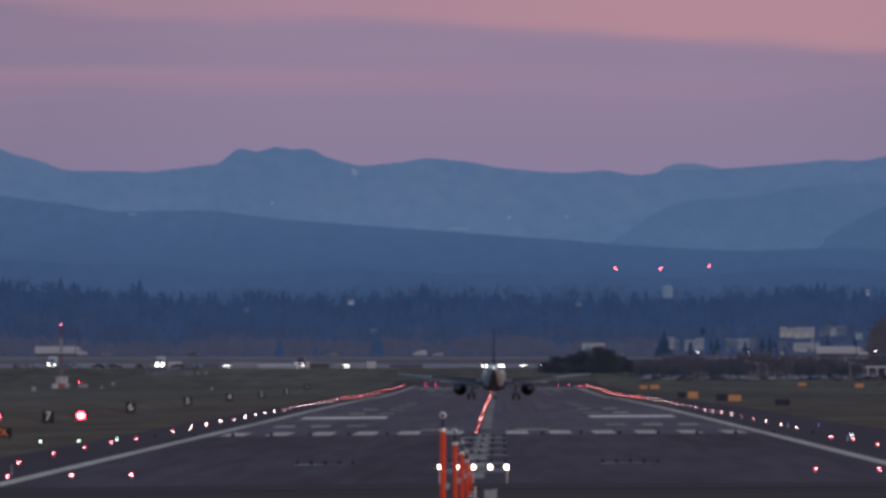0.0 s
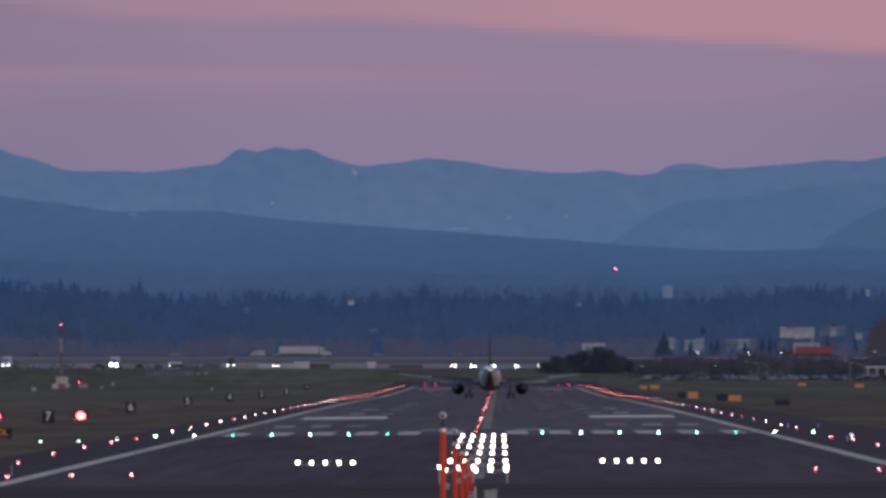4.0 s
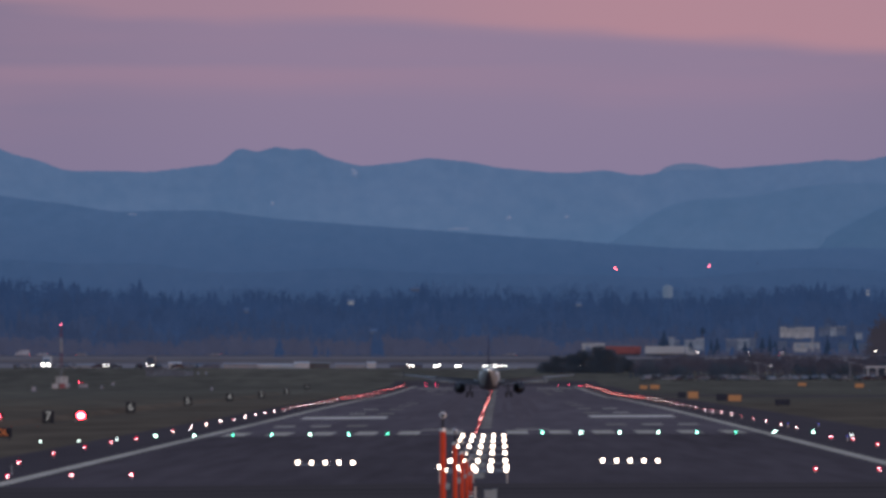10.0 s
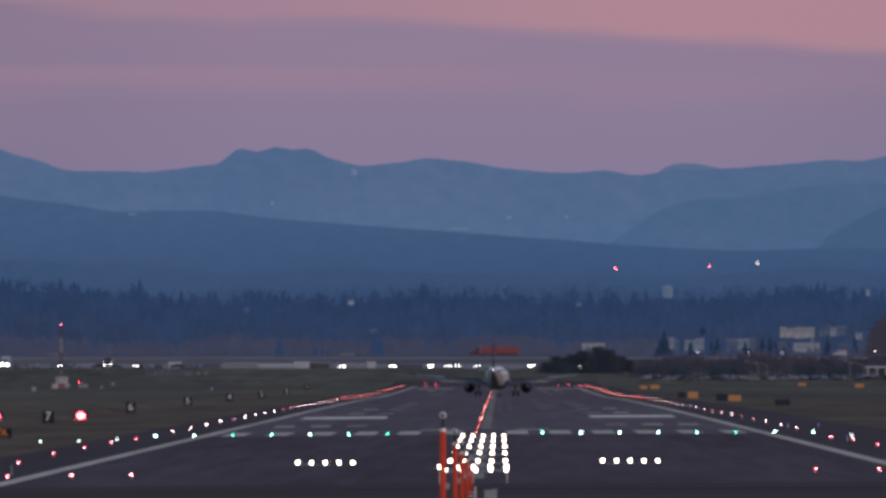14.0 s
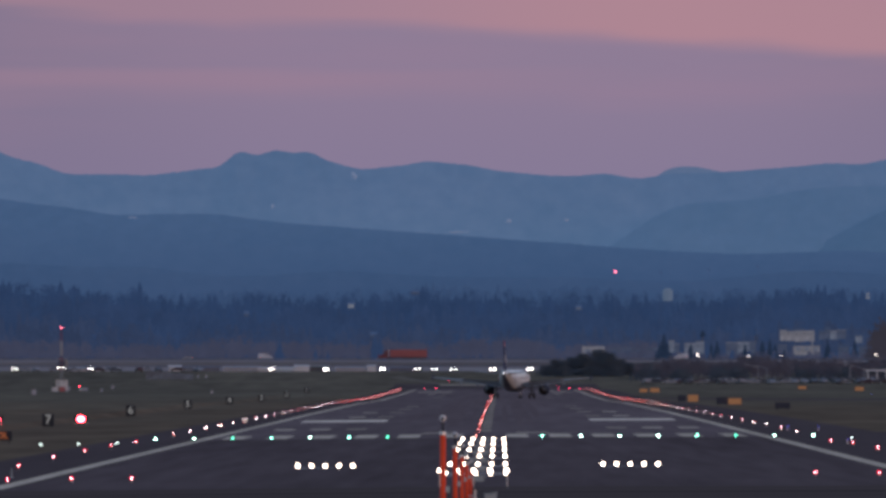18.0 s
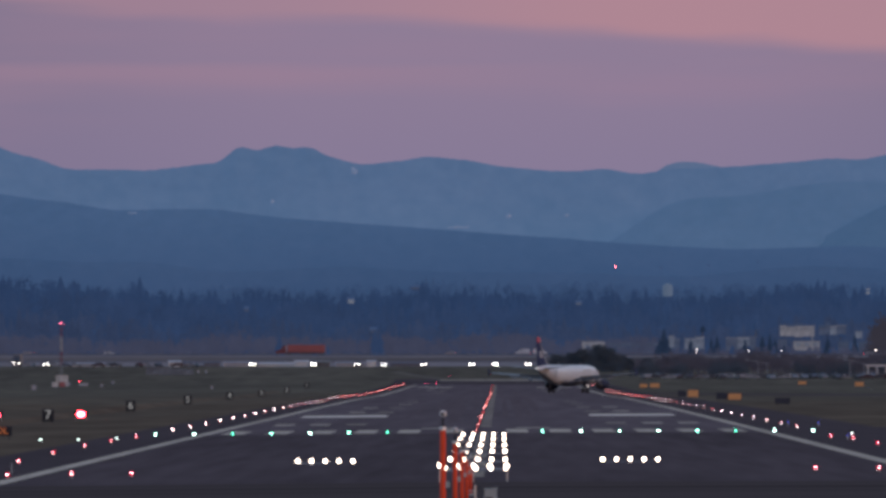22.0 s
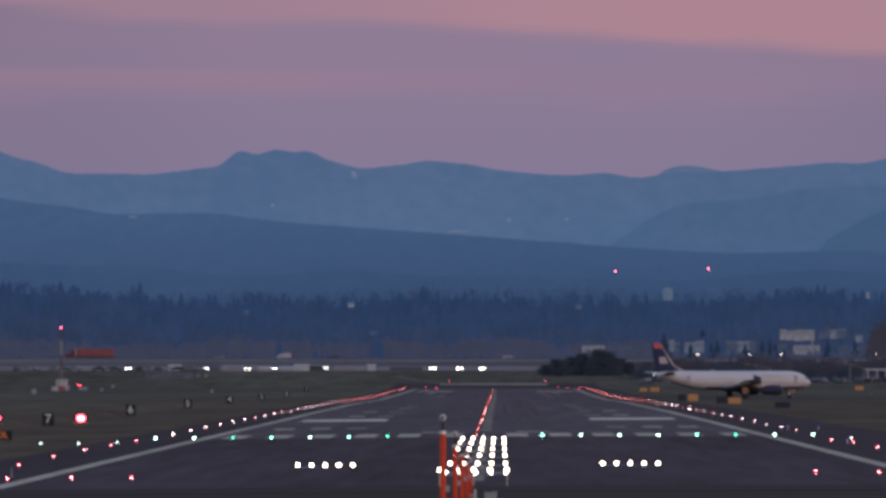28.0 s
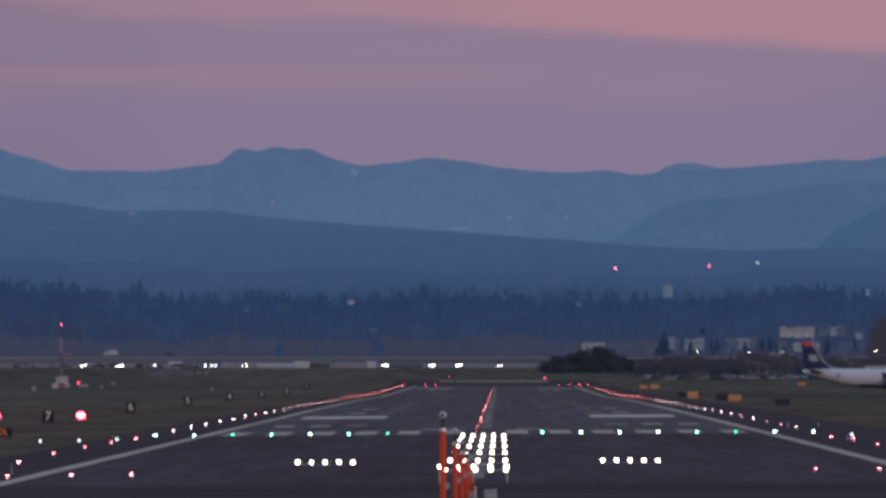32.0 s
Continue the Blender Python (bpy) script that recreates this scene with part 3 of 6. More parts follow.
# glide path mast with its hut
mast = thing("antenna_mast", "red and white banded lattice mast with a red lamp", "mast")
MX, MY = -114.7, 3400.0
mast.matrix_basis = Matrix.Translation((MX, MY, land(MX, MY)))
for z0, z1, red in ((0, 2.6, True), (2.6, 5.6, False), (5.6, 9.2, True), (9.2, 13.4, False), (13.4, 16.3, True)):
    seg = Shape()
    wide = 0.44 - 0.012 * z0
    for a in range(3):
        c, s = wide * math.cos(a * 2.094), wide * math.sin(a * 2.094)
        c2, s2 = wide * math.cos((a + 1) * 2.094), wide * math.sin((a + 1) * 2.094)
        seg.tube((c, s, z0), (c, s, z1), 0.07, 0.07, 6)
        rungs = int((z1 - z0) / 0.75)
        for r in range(rungs):
            za, zb = z0 + (z1 - z0) * r / rungs, z0 + (z1 - z0) * (r + 1) / rungs
            seg.tube((c, s, za), (c2, s2, zb), 0.035, 0.035, 5)
    part("mast_section", seg, MAST_RED if red else MAST_WHITE, mast, "red section" if red else "white section")
for z in (9.6, 11.4):
    part("antenna", Shape().box(-0.34, 0.34, -0.62, -0.45, z, z + 1.5, 0.05), MAST_WHITE, mast, "white antenna box")
part("obstruction_lamp", Shape().ball((0, 0, 16.75), 0.115, 8), LAMP_MAST, mast, "glowing red lamp", True)
hut = thing("equipment_hut", "small white equipment hut on posts with a red cabinet below", "hut")
hut.matrix_basis = Matrix.Translation((MX + 0.1, MY - 8, land(MX, MY)))
part("wall", Shape().box(-1.15, 1.85, -1.2, 1.2, 1.25, 3.0, 0.04), WHITE_SHELTER, hut)
part("roof", Shape().box(-1.25, 1.95, -1.35, 1.35, 3.0, 3.1, 0.03), GREY_BOX, hut)
part("door", Shape().box(-0.9, -0.1, -1.24, -1.2, 1.3, 2.85), GREY_BOX, hut, "grey door")
part("vent", Shape().box(0.7, 1.4, -1.25, -1.2, 2.2, 2.7), GREY_BOX, hut)
part("annex", Shape().box(-2.2, -0.6, -1.6, 0.6, 0.0, 1.1, 0.03), WHITE_SHELTER, hut, "low white annex")
part("annex_roof", Shape().box(-2.28, -0.55, -1.7, 0.7, 1.1, 1.17, 0.02), GREY_BOX, hut)
part("cabinet", Shape().box(-0.2, 1.2, -1.1, 0.8, 0.0, 1.2, 0.03), RED_PAINT, hut, "dull red cabinet")
for x in (-1.05, 1.7):
    for y in (-1.1, 1.1):
        part("post", Shape().box(x - 0.14, x + 0.14, y - 0.1, y + 0.1, 0, 1.25), WHITE_SHELTER, hut)
spread(small_light("obstruction_light", LAMP_RED, "lit red obstruction light on a stem in the grass", "obstruction light", "", 1.5, 0.09), [(-109.9, 3400)])

# ---- far end: roads and the low white sheds beside them ----
ROAD = material("road_asphalt", (0.075, 0.073, 0.083), 0.85, 0.15, 1.5, 0.1, spec=0.0)
SHED = material("pale_metal_cladding", (0.29, 0.30, 0.325), 0.9, 0.15, 3.0, 0.05, 0, (1, 1, 0.3), spec=0.0)
SHED_DARK = material("dark_cladding", (0.035, 0.037, 0.045), 0.7, 0.2, 3.0, 0.05)
WALL_GREY = material("grey_render", (0.078, 0.084, 0.110), 0.9, 0.2, 2.0, 0.05, spec=0.0)
WALL_PALE = material("pale_render", (0.175, 0.182, 0.212), 0.9, 0.2, 2.0, 0.05, spec=0.0)
ROOF_DARK = material("dark_roofing", (0.05, 0.06, 0.09), 0.8, 0.2, 1.0, 0.1)
GLASS = material("dark_window_glass", (0.03, 0.04, 0.06), 0.3, 0.1, 1.0, 0, spec=0.15)
# far woods and scrub: blue haze painted in as emission, one tone per depth
FAR_WOOD = haze_glow_material("far_wood", (0.003, 0.005, 0.007), (0.005, 0.007, 0.010), (0.0235, 0.0435, 0.103), 26.0, vary=0.17)
FAR_WOOD_A = haze_glow_material("hazy_near_wood", (0.003, 0.005, 0.007), (0.006, 0.007, 0.009), (0.0275, 0.0435, 0.095), 26.0, vary=0.17)
FAR_WOOD_B = haze_glow_material("hazy_rear_wood", (0.003, 0.005, 0.007), (0.005, 0.007, 0.010), (0.0215, 0.0430, 0.105), 26.0, vary=0.15)
FAR_WOOD_2 = haze_glow_material("farther_wood", (0.006, 0.010, 0.015), (0.010, 0.014, 0.02), (0.0325, 0.0630, 0.140), 25.0, vary=0.14)
FAR_SCRUB = haze_glow_material("far_scrub", (0.004, 0.004, 0.005), (0.006, 0.006, 0.007), (0.043, 0.049, 0.088), 16.0, vary=0.13)
# far buildings, steel and firs: surfaces emit a painted haze, none is a lamp
FAR_WARM = haze_glow_material("hazy_warm_wall", (0.030, 0.028, 0.030), (0.040, 0.037, 0.039), (0.108, 0.110, 0.138), 3.0, vary=0.4)
FAR_WHITE = haze_glow_material("hazy_white_wall", (0.03, 0.03, 0.032), (0.04, 0.04, 0.042), (0.150, 0.165, 0.205), 3.0, vary=0.2)
FAR_PALE = haze_glow_material("hazy_pale_wall", (0.025, 0.028, 0.036), (0.034, 0.037, 0.046), (0.076, 0.090, 0.130), 3.0, vary=0.4)
FAR_DIM = haze_glow_material("hazy_grey_steel", (0.01, 0.012, 0.016), (0.012, 0.014, 0.018), (0.036, 0.064, 0.142), 4.0)
FAR_GREY = haze_glow_material("hazy_grey_wall", (0.014, 0.015, 0.02), (0.02, 0.021, 0.027), (0.038, 0.050, 0.088), 4.0, vary=0.3)
FAR_FIR = haze_glow_material("hazy_dark_fir", (0.003, 0.005, 0.007), (0.005, 0.007, 0.009), (0.0125, 0.0225, 0.049), 6.0, vary=0.2)
FAR_WINDOW = haze_glow_material("hazy_window_glass", (0.014, 0.016, 0.022), (0.018, 0.02, 0.026), (0.044, 0.056, 0.096), 4.0)
FAR_TANK = haze_glow_material("hazy_tank_paint", (0.02, 0.025, 0.034), (0.03, 0.035, 0.044), (0.072, 0.104, 0.165), 4.0)
FAR_ROOF = haze_glow_material("hazy_roof", (0.008, 0.010, 0.014), (0.010, 0.012, 0.016), (0.030, 0.045, 0.090), 4.0)
lower = Shape()
lower.add([(-240, 4190, 4.84), (-232, 4181, 4.84), (110, 4652, 4.84), (97, 4652, 4.84)], [(0, 1, 2, 3)])
upper = sheet(Shape(), -900, 900, 4692, 4735, 0.03, 100, 100)
solid("road_lower", lower, ROAD, "grey road beyond the airfield", "road", "structure")
solid("road_upper", upper, ROAD, "grey road on a low bank", "road", "structure")
BANK = material("grey_gravel_bank", (0.118, 0.108, 0.116), 0.95, 0.2, 4.0, 0.2, 0, (0.3, 1, 3), spec=0.0)
BANK_TURF = material("brown_bank_turf", (0.076, 0.068, 0.072), 0.95, 0.3, 5.0, 0.3, 0, (0.25, 1, 3), (0.098, 0.084, 0.084), spec=0.0)
solid("bank_face", sheet(Shape(), -900, 900, 4655, 4671.0, 0.02, 100, 100), BANK, "grey gravel slope below the upper road", "embankment", "structure")
solid("bank_ledge", sheet(Shape(), -900, 900, 4671.0, 4674.5, 0.02, 100, 100), ROAD, "narrow paved ledge along the bank", "embankment", "structure")
solid("bank_turf", sheet(Shape(), -900, 900, 4674.5, 4684.5, 0.02, 100, 100), BANK_TURF, "brown winter turf on the bank", "embankment", "structure")
solid("bank_top", sheet(Shape(), -900, 900, 4684.5, 4692.2, 0.02, 100, 100), BANK, "grey gravel verge of the upper road", "embankment", "structure")
rail = thing("guard_rail", "long pale guard rail along the bank road", "guard rail")
rail.matrix_basis = Matrix.Translation((0, 4690.5, 8.75))
part("beam", Shape().box(-420, 420, -0.08, 0.08, 0.45, 0.75), WALL_GREY, rail)
for k in range(105):
    part("post", Shape().box(-420 + 8 * k, -419.8 + 8 * k, 0.08, 0.2, -0.1, 0.75), WALL_GREY, rail)
rail2 = thing("guard_rail", "long pale guard rail at the foot of the bank", "guard rail")
rail2.matrix_basis = Matrix.Translation((0, 4672, 6.2))
part("beam", Shape().box(-420, 420, -0.08, 0.08, 0.45, 0.7), WALL_GREY, rail2)
for k in range(70):
    part("post", Shape().box(-420 + 12 * k, -419.8 + 12 * k, 0.08, 0.2, -0.3, 0.7), WALL_GREY, rail2)


def shed(x0, x1, y, h, mat, label, bays=6):
    t = thing("low_shed", label, "shed", "low sheds by the road")
    z = land(x0, y)
    t.matrix_basis = Matrix.Translation(((x0 + x1) / 2, y, z))
    w = (x1 - x0) / 2
    part("wall", Shape().box(-w, w, 0, 8, 0, h), mat, t)
    part("roof", Shape().outline([(-0.4, h), (4, h + 0.35), (8.4, h), (8.4, h + 0.1), (4, h + 0.5), (-0.4, h + 0.1)], -w - 0.3, w + 0.3), mat, t)
    for k in range(bays):
        c = -w + 2 * w * (k + 0.5) / bays
        part("bay_door", Shape().box(c - w / bays * 0.6, c + w / bays * 0.6, -0.06, 0, 0.05, h * 0.78), mat, t)
    return t


shed(-69.6, -64.7, 4440, 1.7, SHED, "white metal box shed beside the road", 2)
shed(-82.5, -69.9, 4452, 1.0, SHED, "long low white metal shed beside the road", 7)
shed(-94.4, -82.8, 4450, 1.3, WALL_PALE, "long low grey metal shed beside the road", 8)
shed(-64.4, -57.6, 4448, 1.6, SHED_DARK, "dark low shed beside the road", 3)
shed(-45.1, -42.3, 4500, 1.7, SHED, "small pale box shed beside the road", 1)
shed(-107.9, -95.1, 4420, 1.2, WALL_GREY, "long low grey shed beside the road", 6)
shed(-112.3, -108.3, 4415, 1.6, SHED, "small white box shed beside the road", 2)
shed(-37.3, -26.0, 4520, 1.0, WALL_GREY, "low pale shed beside the road", 4)
shed(-57.0, -46.5, 4560, 1.2, WALL_PALE, "low grey shed beside the road", 4)
shed(-147.8, -130.4, 4380, 1.0, WALL_PALE, "low grey shed beside the road", 8)


def house(name, label, x0, x1, y, z0, h, mat, storeys, cols):
    """A far building: walls, roof, and a window in each bay of each storey."""
    t = thing(name, label, "building", "buildings beyond the bank")
    w = (x1 - x0) / 2
    t.matrix_basis = Matrix.Translation(((x0 + x1) / 2, y, z0))
    part("wall", Shape().box(-w, w, 0, 9, -1.0, h), mat, t)
    part("roof", Shape().box(-w - 0.25, w + 0.25, -0.25, 9.25, h, h + 0.35), FAR_GREY, t)
    glass = Shape().box(-w / cols * 0.55, w / cols * 0.55, -0.05, 0.02, 0, h / storeys * 0.5).mesh("window", FAR_PALE if mat == FAR_WARM else FAR_ROOF)
    sill = Shape().box(-w / cols * 0.6, w / cols * 0.6, -0.12, 0.0, -0.12, 0).mesh("sill", mat)
    for r in range(storeys):
        for c in range(cols):
            o = part("window", glass, None, t, "", False, Matrix.Translation((-w + 2 * w * (c + 0.5) / cols, 0, h * (r + 0.3) / storeys)))
            part("sill", sill, None, o)
    return t


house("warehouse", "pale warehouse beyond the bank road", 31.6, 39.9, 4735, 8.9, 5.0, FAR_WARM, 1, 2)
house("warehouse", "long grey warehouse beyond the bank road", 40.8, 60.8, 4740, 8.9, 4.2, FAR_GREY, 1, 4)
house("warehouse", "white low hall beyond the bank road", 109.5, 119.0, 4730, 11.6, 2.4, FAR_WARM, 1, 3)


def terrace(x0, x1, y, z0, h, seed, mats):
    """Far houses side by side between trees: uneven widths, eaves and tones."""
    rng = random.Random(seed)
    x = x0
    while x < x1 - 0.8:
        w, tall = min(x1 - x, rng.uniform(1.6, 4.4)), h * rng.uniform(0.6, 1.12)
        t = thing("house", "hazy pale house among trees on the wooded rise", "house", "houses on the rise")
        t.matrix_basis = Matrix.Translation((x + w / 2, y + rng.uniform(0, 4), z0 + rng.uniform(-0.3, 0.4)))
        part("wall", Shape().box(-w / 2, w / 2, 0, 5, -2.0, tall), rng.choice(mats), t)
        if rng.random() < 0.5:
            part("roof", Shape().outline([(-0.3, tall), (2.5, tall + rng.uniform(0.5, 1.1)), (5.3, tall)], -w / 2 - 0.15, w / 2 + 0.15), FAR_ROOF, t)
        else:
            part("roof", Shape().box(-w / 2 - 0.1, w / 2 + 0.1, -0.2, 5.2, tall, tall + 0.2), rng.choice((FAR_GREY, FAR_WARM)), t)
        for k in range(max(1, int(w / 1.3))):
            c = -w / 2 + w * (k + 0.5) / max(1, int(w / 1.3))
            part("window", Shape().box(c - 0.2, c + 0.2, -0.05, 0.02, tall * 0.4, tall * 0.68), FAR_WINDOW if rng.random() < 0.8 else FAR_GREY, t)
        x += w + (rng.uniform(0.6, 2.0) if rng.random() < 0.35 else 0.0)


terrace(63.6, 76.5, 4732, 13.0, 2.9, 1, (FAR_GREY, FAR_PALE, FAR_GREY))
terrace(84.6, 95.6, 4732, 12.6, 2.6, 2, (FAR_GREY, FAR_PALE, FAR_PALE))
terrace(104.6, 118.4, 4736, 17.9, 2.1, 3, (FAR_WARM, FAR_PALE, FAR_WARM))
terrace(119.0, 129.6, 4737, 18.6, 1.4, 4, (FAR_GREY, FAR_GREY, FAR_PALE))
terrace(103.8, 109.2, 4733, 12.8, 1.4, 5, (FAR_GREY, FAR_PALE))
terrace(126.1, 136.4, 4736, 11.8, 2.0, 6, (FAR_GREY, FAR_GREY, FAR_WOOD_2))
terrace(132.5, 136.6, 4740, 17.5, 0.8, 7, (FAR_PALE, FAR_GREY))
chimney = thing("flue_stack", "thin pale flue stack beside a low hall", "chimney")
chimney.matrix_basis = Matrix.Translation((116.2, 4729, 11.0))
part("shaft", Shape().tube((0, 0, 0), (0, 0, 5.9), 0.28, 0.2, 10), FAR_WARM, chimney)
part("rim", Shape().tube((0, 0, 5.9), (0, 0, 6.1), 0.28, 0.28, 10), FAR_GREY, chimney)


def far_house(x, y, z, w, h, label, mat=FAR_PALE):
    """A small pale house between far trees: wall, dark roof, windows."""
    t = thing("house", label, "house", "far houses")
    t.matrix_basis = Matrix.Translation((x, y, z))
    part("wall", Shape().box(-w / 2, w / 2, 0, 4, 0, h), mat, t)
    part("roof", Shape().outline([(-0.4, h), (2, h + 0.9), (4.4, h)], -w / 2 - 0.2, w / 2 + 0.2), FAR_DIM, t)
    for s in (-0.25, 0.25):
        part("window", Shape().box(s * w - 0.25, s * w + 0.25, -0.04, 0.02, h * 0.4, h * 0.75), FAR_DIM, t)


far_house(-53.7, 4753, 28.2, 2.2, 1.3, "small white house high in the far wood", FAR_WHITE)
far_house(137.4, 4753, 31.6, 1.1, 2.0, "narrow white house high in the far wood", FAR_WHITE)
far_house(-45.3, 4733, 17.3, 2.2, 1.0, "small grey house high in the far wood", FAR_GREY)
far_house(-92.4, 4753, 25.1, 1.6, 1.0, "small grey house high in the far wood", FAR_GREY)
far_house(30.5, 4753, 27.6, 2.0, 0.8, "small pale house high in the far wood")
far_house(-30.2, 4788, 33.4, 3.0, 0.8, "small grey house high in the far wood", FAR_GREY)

# water tower on the wooded rise
tower = thing("water_tower", "pale grey water tower among far trees", "water tower")
TX, TY, TZ = 64.0, 4800.0, 30.9
tower.matrix_basis = Matrix.Translation((TX, TY, TZ))
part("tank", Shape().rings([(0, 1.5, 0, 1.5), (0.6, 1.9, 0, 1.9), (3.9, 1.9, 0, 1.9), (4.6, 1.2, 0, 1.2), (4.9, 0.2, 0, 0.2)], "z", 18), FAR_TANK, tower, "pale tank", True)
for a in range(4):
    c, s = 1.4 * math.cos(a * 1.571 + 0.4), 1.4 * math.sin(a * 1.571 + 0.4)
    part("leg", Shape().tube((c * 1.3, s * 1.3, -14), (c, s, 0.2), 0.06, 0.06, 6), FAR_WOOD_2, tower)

# radio masts with blinking lamps
BEACONS = []
for x, y, z0, h, mat, name in ((44.1, 4762, 10, 31.2, LAMP_MAST, "A"), (61.0, 4762, 10, 31.1, LAMP_MAST, "B"), (78.7, 4762, 10, 32.0, LAMP_MAST, "C"), (96.8, 4762, 10, 33.1, LAMP_WHITE, "D")):
    t = thing("radio_mast", "thin far radio mast with a blinking warning lamp", "mast", "radio masts")
    t.matrix_basis = Matrix.Translation((x, y, z0))
    part("pole", Shape().tube((0, 0, 0), (0, 0, h), 0.05, 0.04, 6), FAR_DIM, t)
    part("lamp", Shape().ball((0, 0, h + 0.4), 0.18 if name != "D" else 0.15, 8), mat, t, "glowing lamp", True)
    # added hood: turns in front of the lamp to make it blink
    hood = Shape()
    hood.rings([(h + 0.05, 0.36, 0, 0.36), (h + 0.78, 0.36, 0, 0.36)], "z", 14, 0.15, math.pi - 0.15, False)
    hood.rings([(h + 0.05, 0.33, 0, 0.33), (h + 0.78, 0.33, 0, 0.33)], "z", 14, 0.15, math.pi - 0.15, False)
    BEACONS.append((part("hood", hood, FAR_DIM, t, "added turning hood that hides the lamp"), name))

for x, y, h in ((92.2, 4688, 1.5), (103.9, 4688, 1.6), (138.2, 4688, 1.9), (73.3, 4688, 1.8)):
    t = thing("street_lamp", "street lamp with a warm light on a tall pole", "street lamp", "street lamps")
    t.matrix_basis = Matrix.Translation((x, y, land(x, y)))
    part("pole", Shape().tube((0, 0, 0), (0, 0, h), 0.14, 0.08, 8), WALL_GREY, t)
    part("arm", Shape().tube((0, 0, h), (0, -1.6, h + 0.3), 0.06, 0.05, 6), WALL_GREY, t)
    part("lantern", Shape().box(-0.25, 0.25, -2.2, -1.5, h + 0.2, h + 0.4, 0.03), ROOF_DARK, t)
    part("glass", Shape().ball((0, -1.9, h + 0.12), 0.135, 6), STREET, t, "glowing glass", True)


# ---- trees and scrub ----
LEAF = material("dark_evergreen", (0.043, 0.058, 0.079), 0.95, 0.2, 2.5, 0, spec=0.0)
SCRUB = material("bare_brown_scrub", (0.056, 0.062, 0.088), 0.95, 0.25, 9.0, 0, 0, (1, 1, 1), (0.070, 0.071, 0.094), spec=0.0)
BARK = material("grey_brown_bark", (0.05, 0.04, 0.035), 0.9, 0.3, 0.4, 0.4)


def clump(shape, c, r, rng, n=9, blade=1.0):
    """A ragged clump of leaf blades round c."""
    for _ in range(n):
        d = Vector((rng.gauss(0, 1), rng.gauss(0, 1), rng.gauss(0, 0.8))).normalized() * r * rng.uniform(0.3, 1.0)
        p, w = Vector(c) + d, r * blade * rng.uniform(0.22, 0.45)
        u = Vector((rng.gauss(0, 1), rng.gauss(0, 1), rng.gauss(0, 1))).normalized()
        v = u.orthogonal().normalized()
        s = u.cross(v)
        shape.add([p + u * w, p + v * w, p - u * w * 0.8, p - v * w, p + s * w * 0.7], [(0, 1, 4), (1, 2, 4), (2, 3, 4), (3, 0, 4)])


def leafy_tree(x, y, h, spread_w, seed, label, mat=None):
    rng = random.Random(seed)
    t = thing("tree", label, "tree", "trees beyond the runway")
    t.matrix_basis = Matrix.Translation((x, y, land(x, y) - 0.1))
    trunk, crown = Shape(), Shape()
    trunk.tube((0, 0, 0), (rng.uniform(-0.3, 0.3), 0, h * 0.5), 0.04 * h, 0.02 * h, 8)
    tips = []
    for k in range(9):
        a, e = rng.uniform(0, 6.28), rng.uniform(0.25, 0.9)
        q = Vector((math.cos(a) * spread_w * 0.5 * rng.uniform(0.4, 1), math.sin(a) * spread_w * 0.4, h * e))
        trunk.tube((0, 0, h * min(0.45, e * 0.6)), q, 0.012 * h, 0.004 * h, 5)
        tips.append(q)
    for _ in range(230):
        u = rng.choice(tips)
        k = rng.uniform(0.08, 0.97)
        wide = spread_w * 0.5 * (1.0 - 0.75 * k ** 2.2) * rng.uniform(0.1, 1.0)
        a = rng.uniform(0, 6.28)
        clump(crown, (0.35 * u.x + math.cos(a) * wide, math.sin(a) * wide * 0.7, h * k), h * 0.13, rng, 15, 0.62)
    part("trunk", trunk, BARK, t)
    part("crown", crown, mat or LEAF, t, "dense dark ragged crown")
    return t


def conifer(shape, x, y, z, h, rng):
    """A far fir: ragged tiers round a leaning axis."""
    w, lean = h * rng.uniform(0.17, 0.30), rng.uniform(-0.03, 0.03) * h
    tiers = 6
    for k in range(tiers):
        f = k / tiers
        zb, zt = z + h * (0.05 + 0.88 * f), z + h * min(1.0, 0.05 + 0.88 * f + 0.30)
        r = w * (1 - f) ** 0.8 * rng.uniform(0.75, 1.2) + 0.15
        n = 6
        ring = []
        for a in range(n):
            rr = r * rng.uniform(0.7, 1.25)
            ring.append((x + lean * f + rr * math.cos(a * 1.047 + k), y + rr * math.sin(a * 1.047 + k), zb + rng.uniform(-0.3, 0.3)))
        shape.add(ring + [(x + lean * (f + 0.15), y, zt)], [(a, (a + 1) % n, n) for a in range(n)])


def round_top(shape, x, y, z, h, rng, fine=False):
    """A far bare broadleaf tree: a trunk and ragged clumps."""
    shape.tube((x, y, z), (x, y, z + h * 0.5), 0.25, 0.15, 4, False)
    for _ in range(9):
        a, k = rng.uniform(0, 6.28), rng.uniform(0.3, 0.95)
        w = h * 0.30 * (1.1 - k * 0.6)
        clump(shape, (x + math.cos(a) * w * rng.uniform(0, 1), y + math.sin(a) * w, z + h * k), h * 0.16, rng, 12 if fine else 5, 0.6 if fine else 1.0)


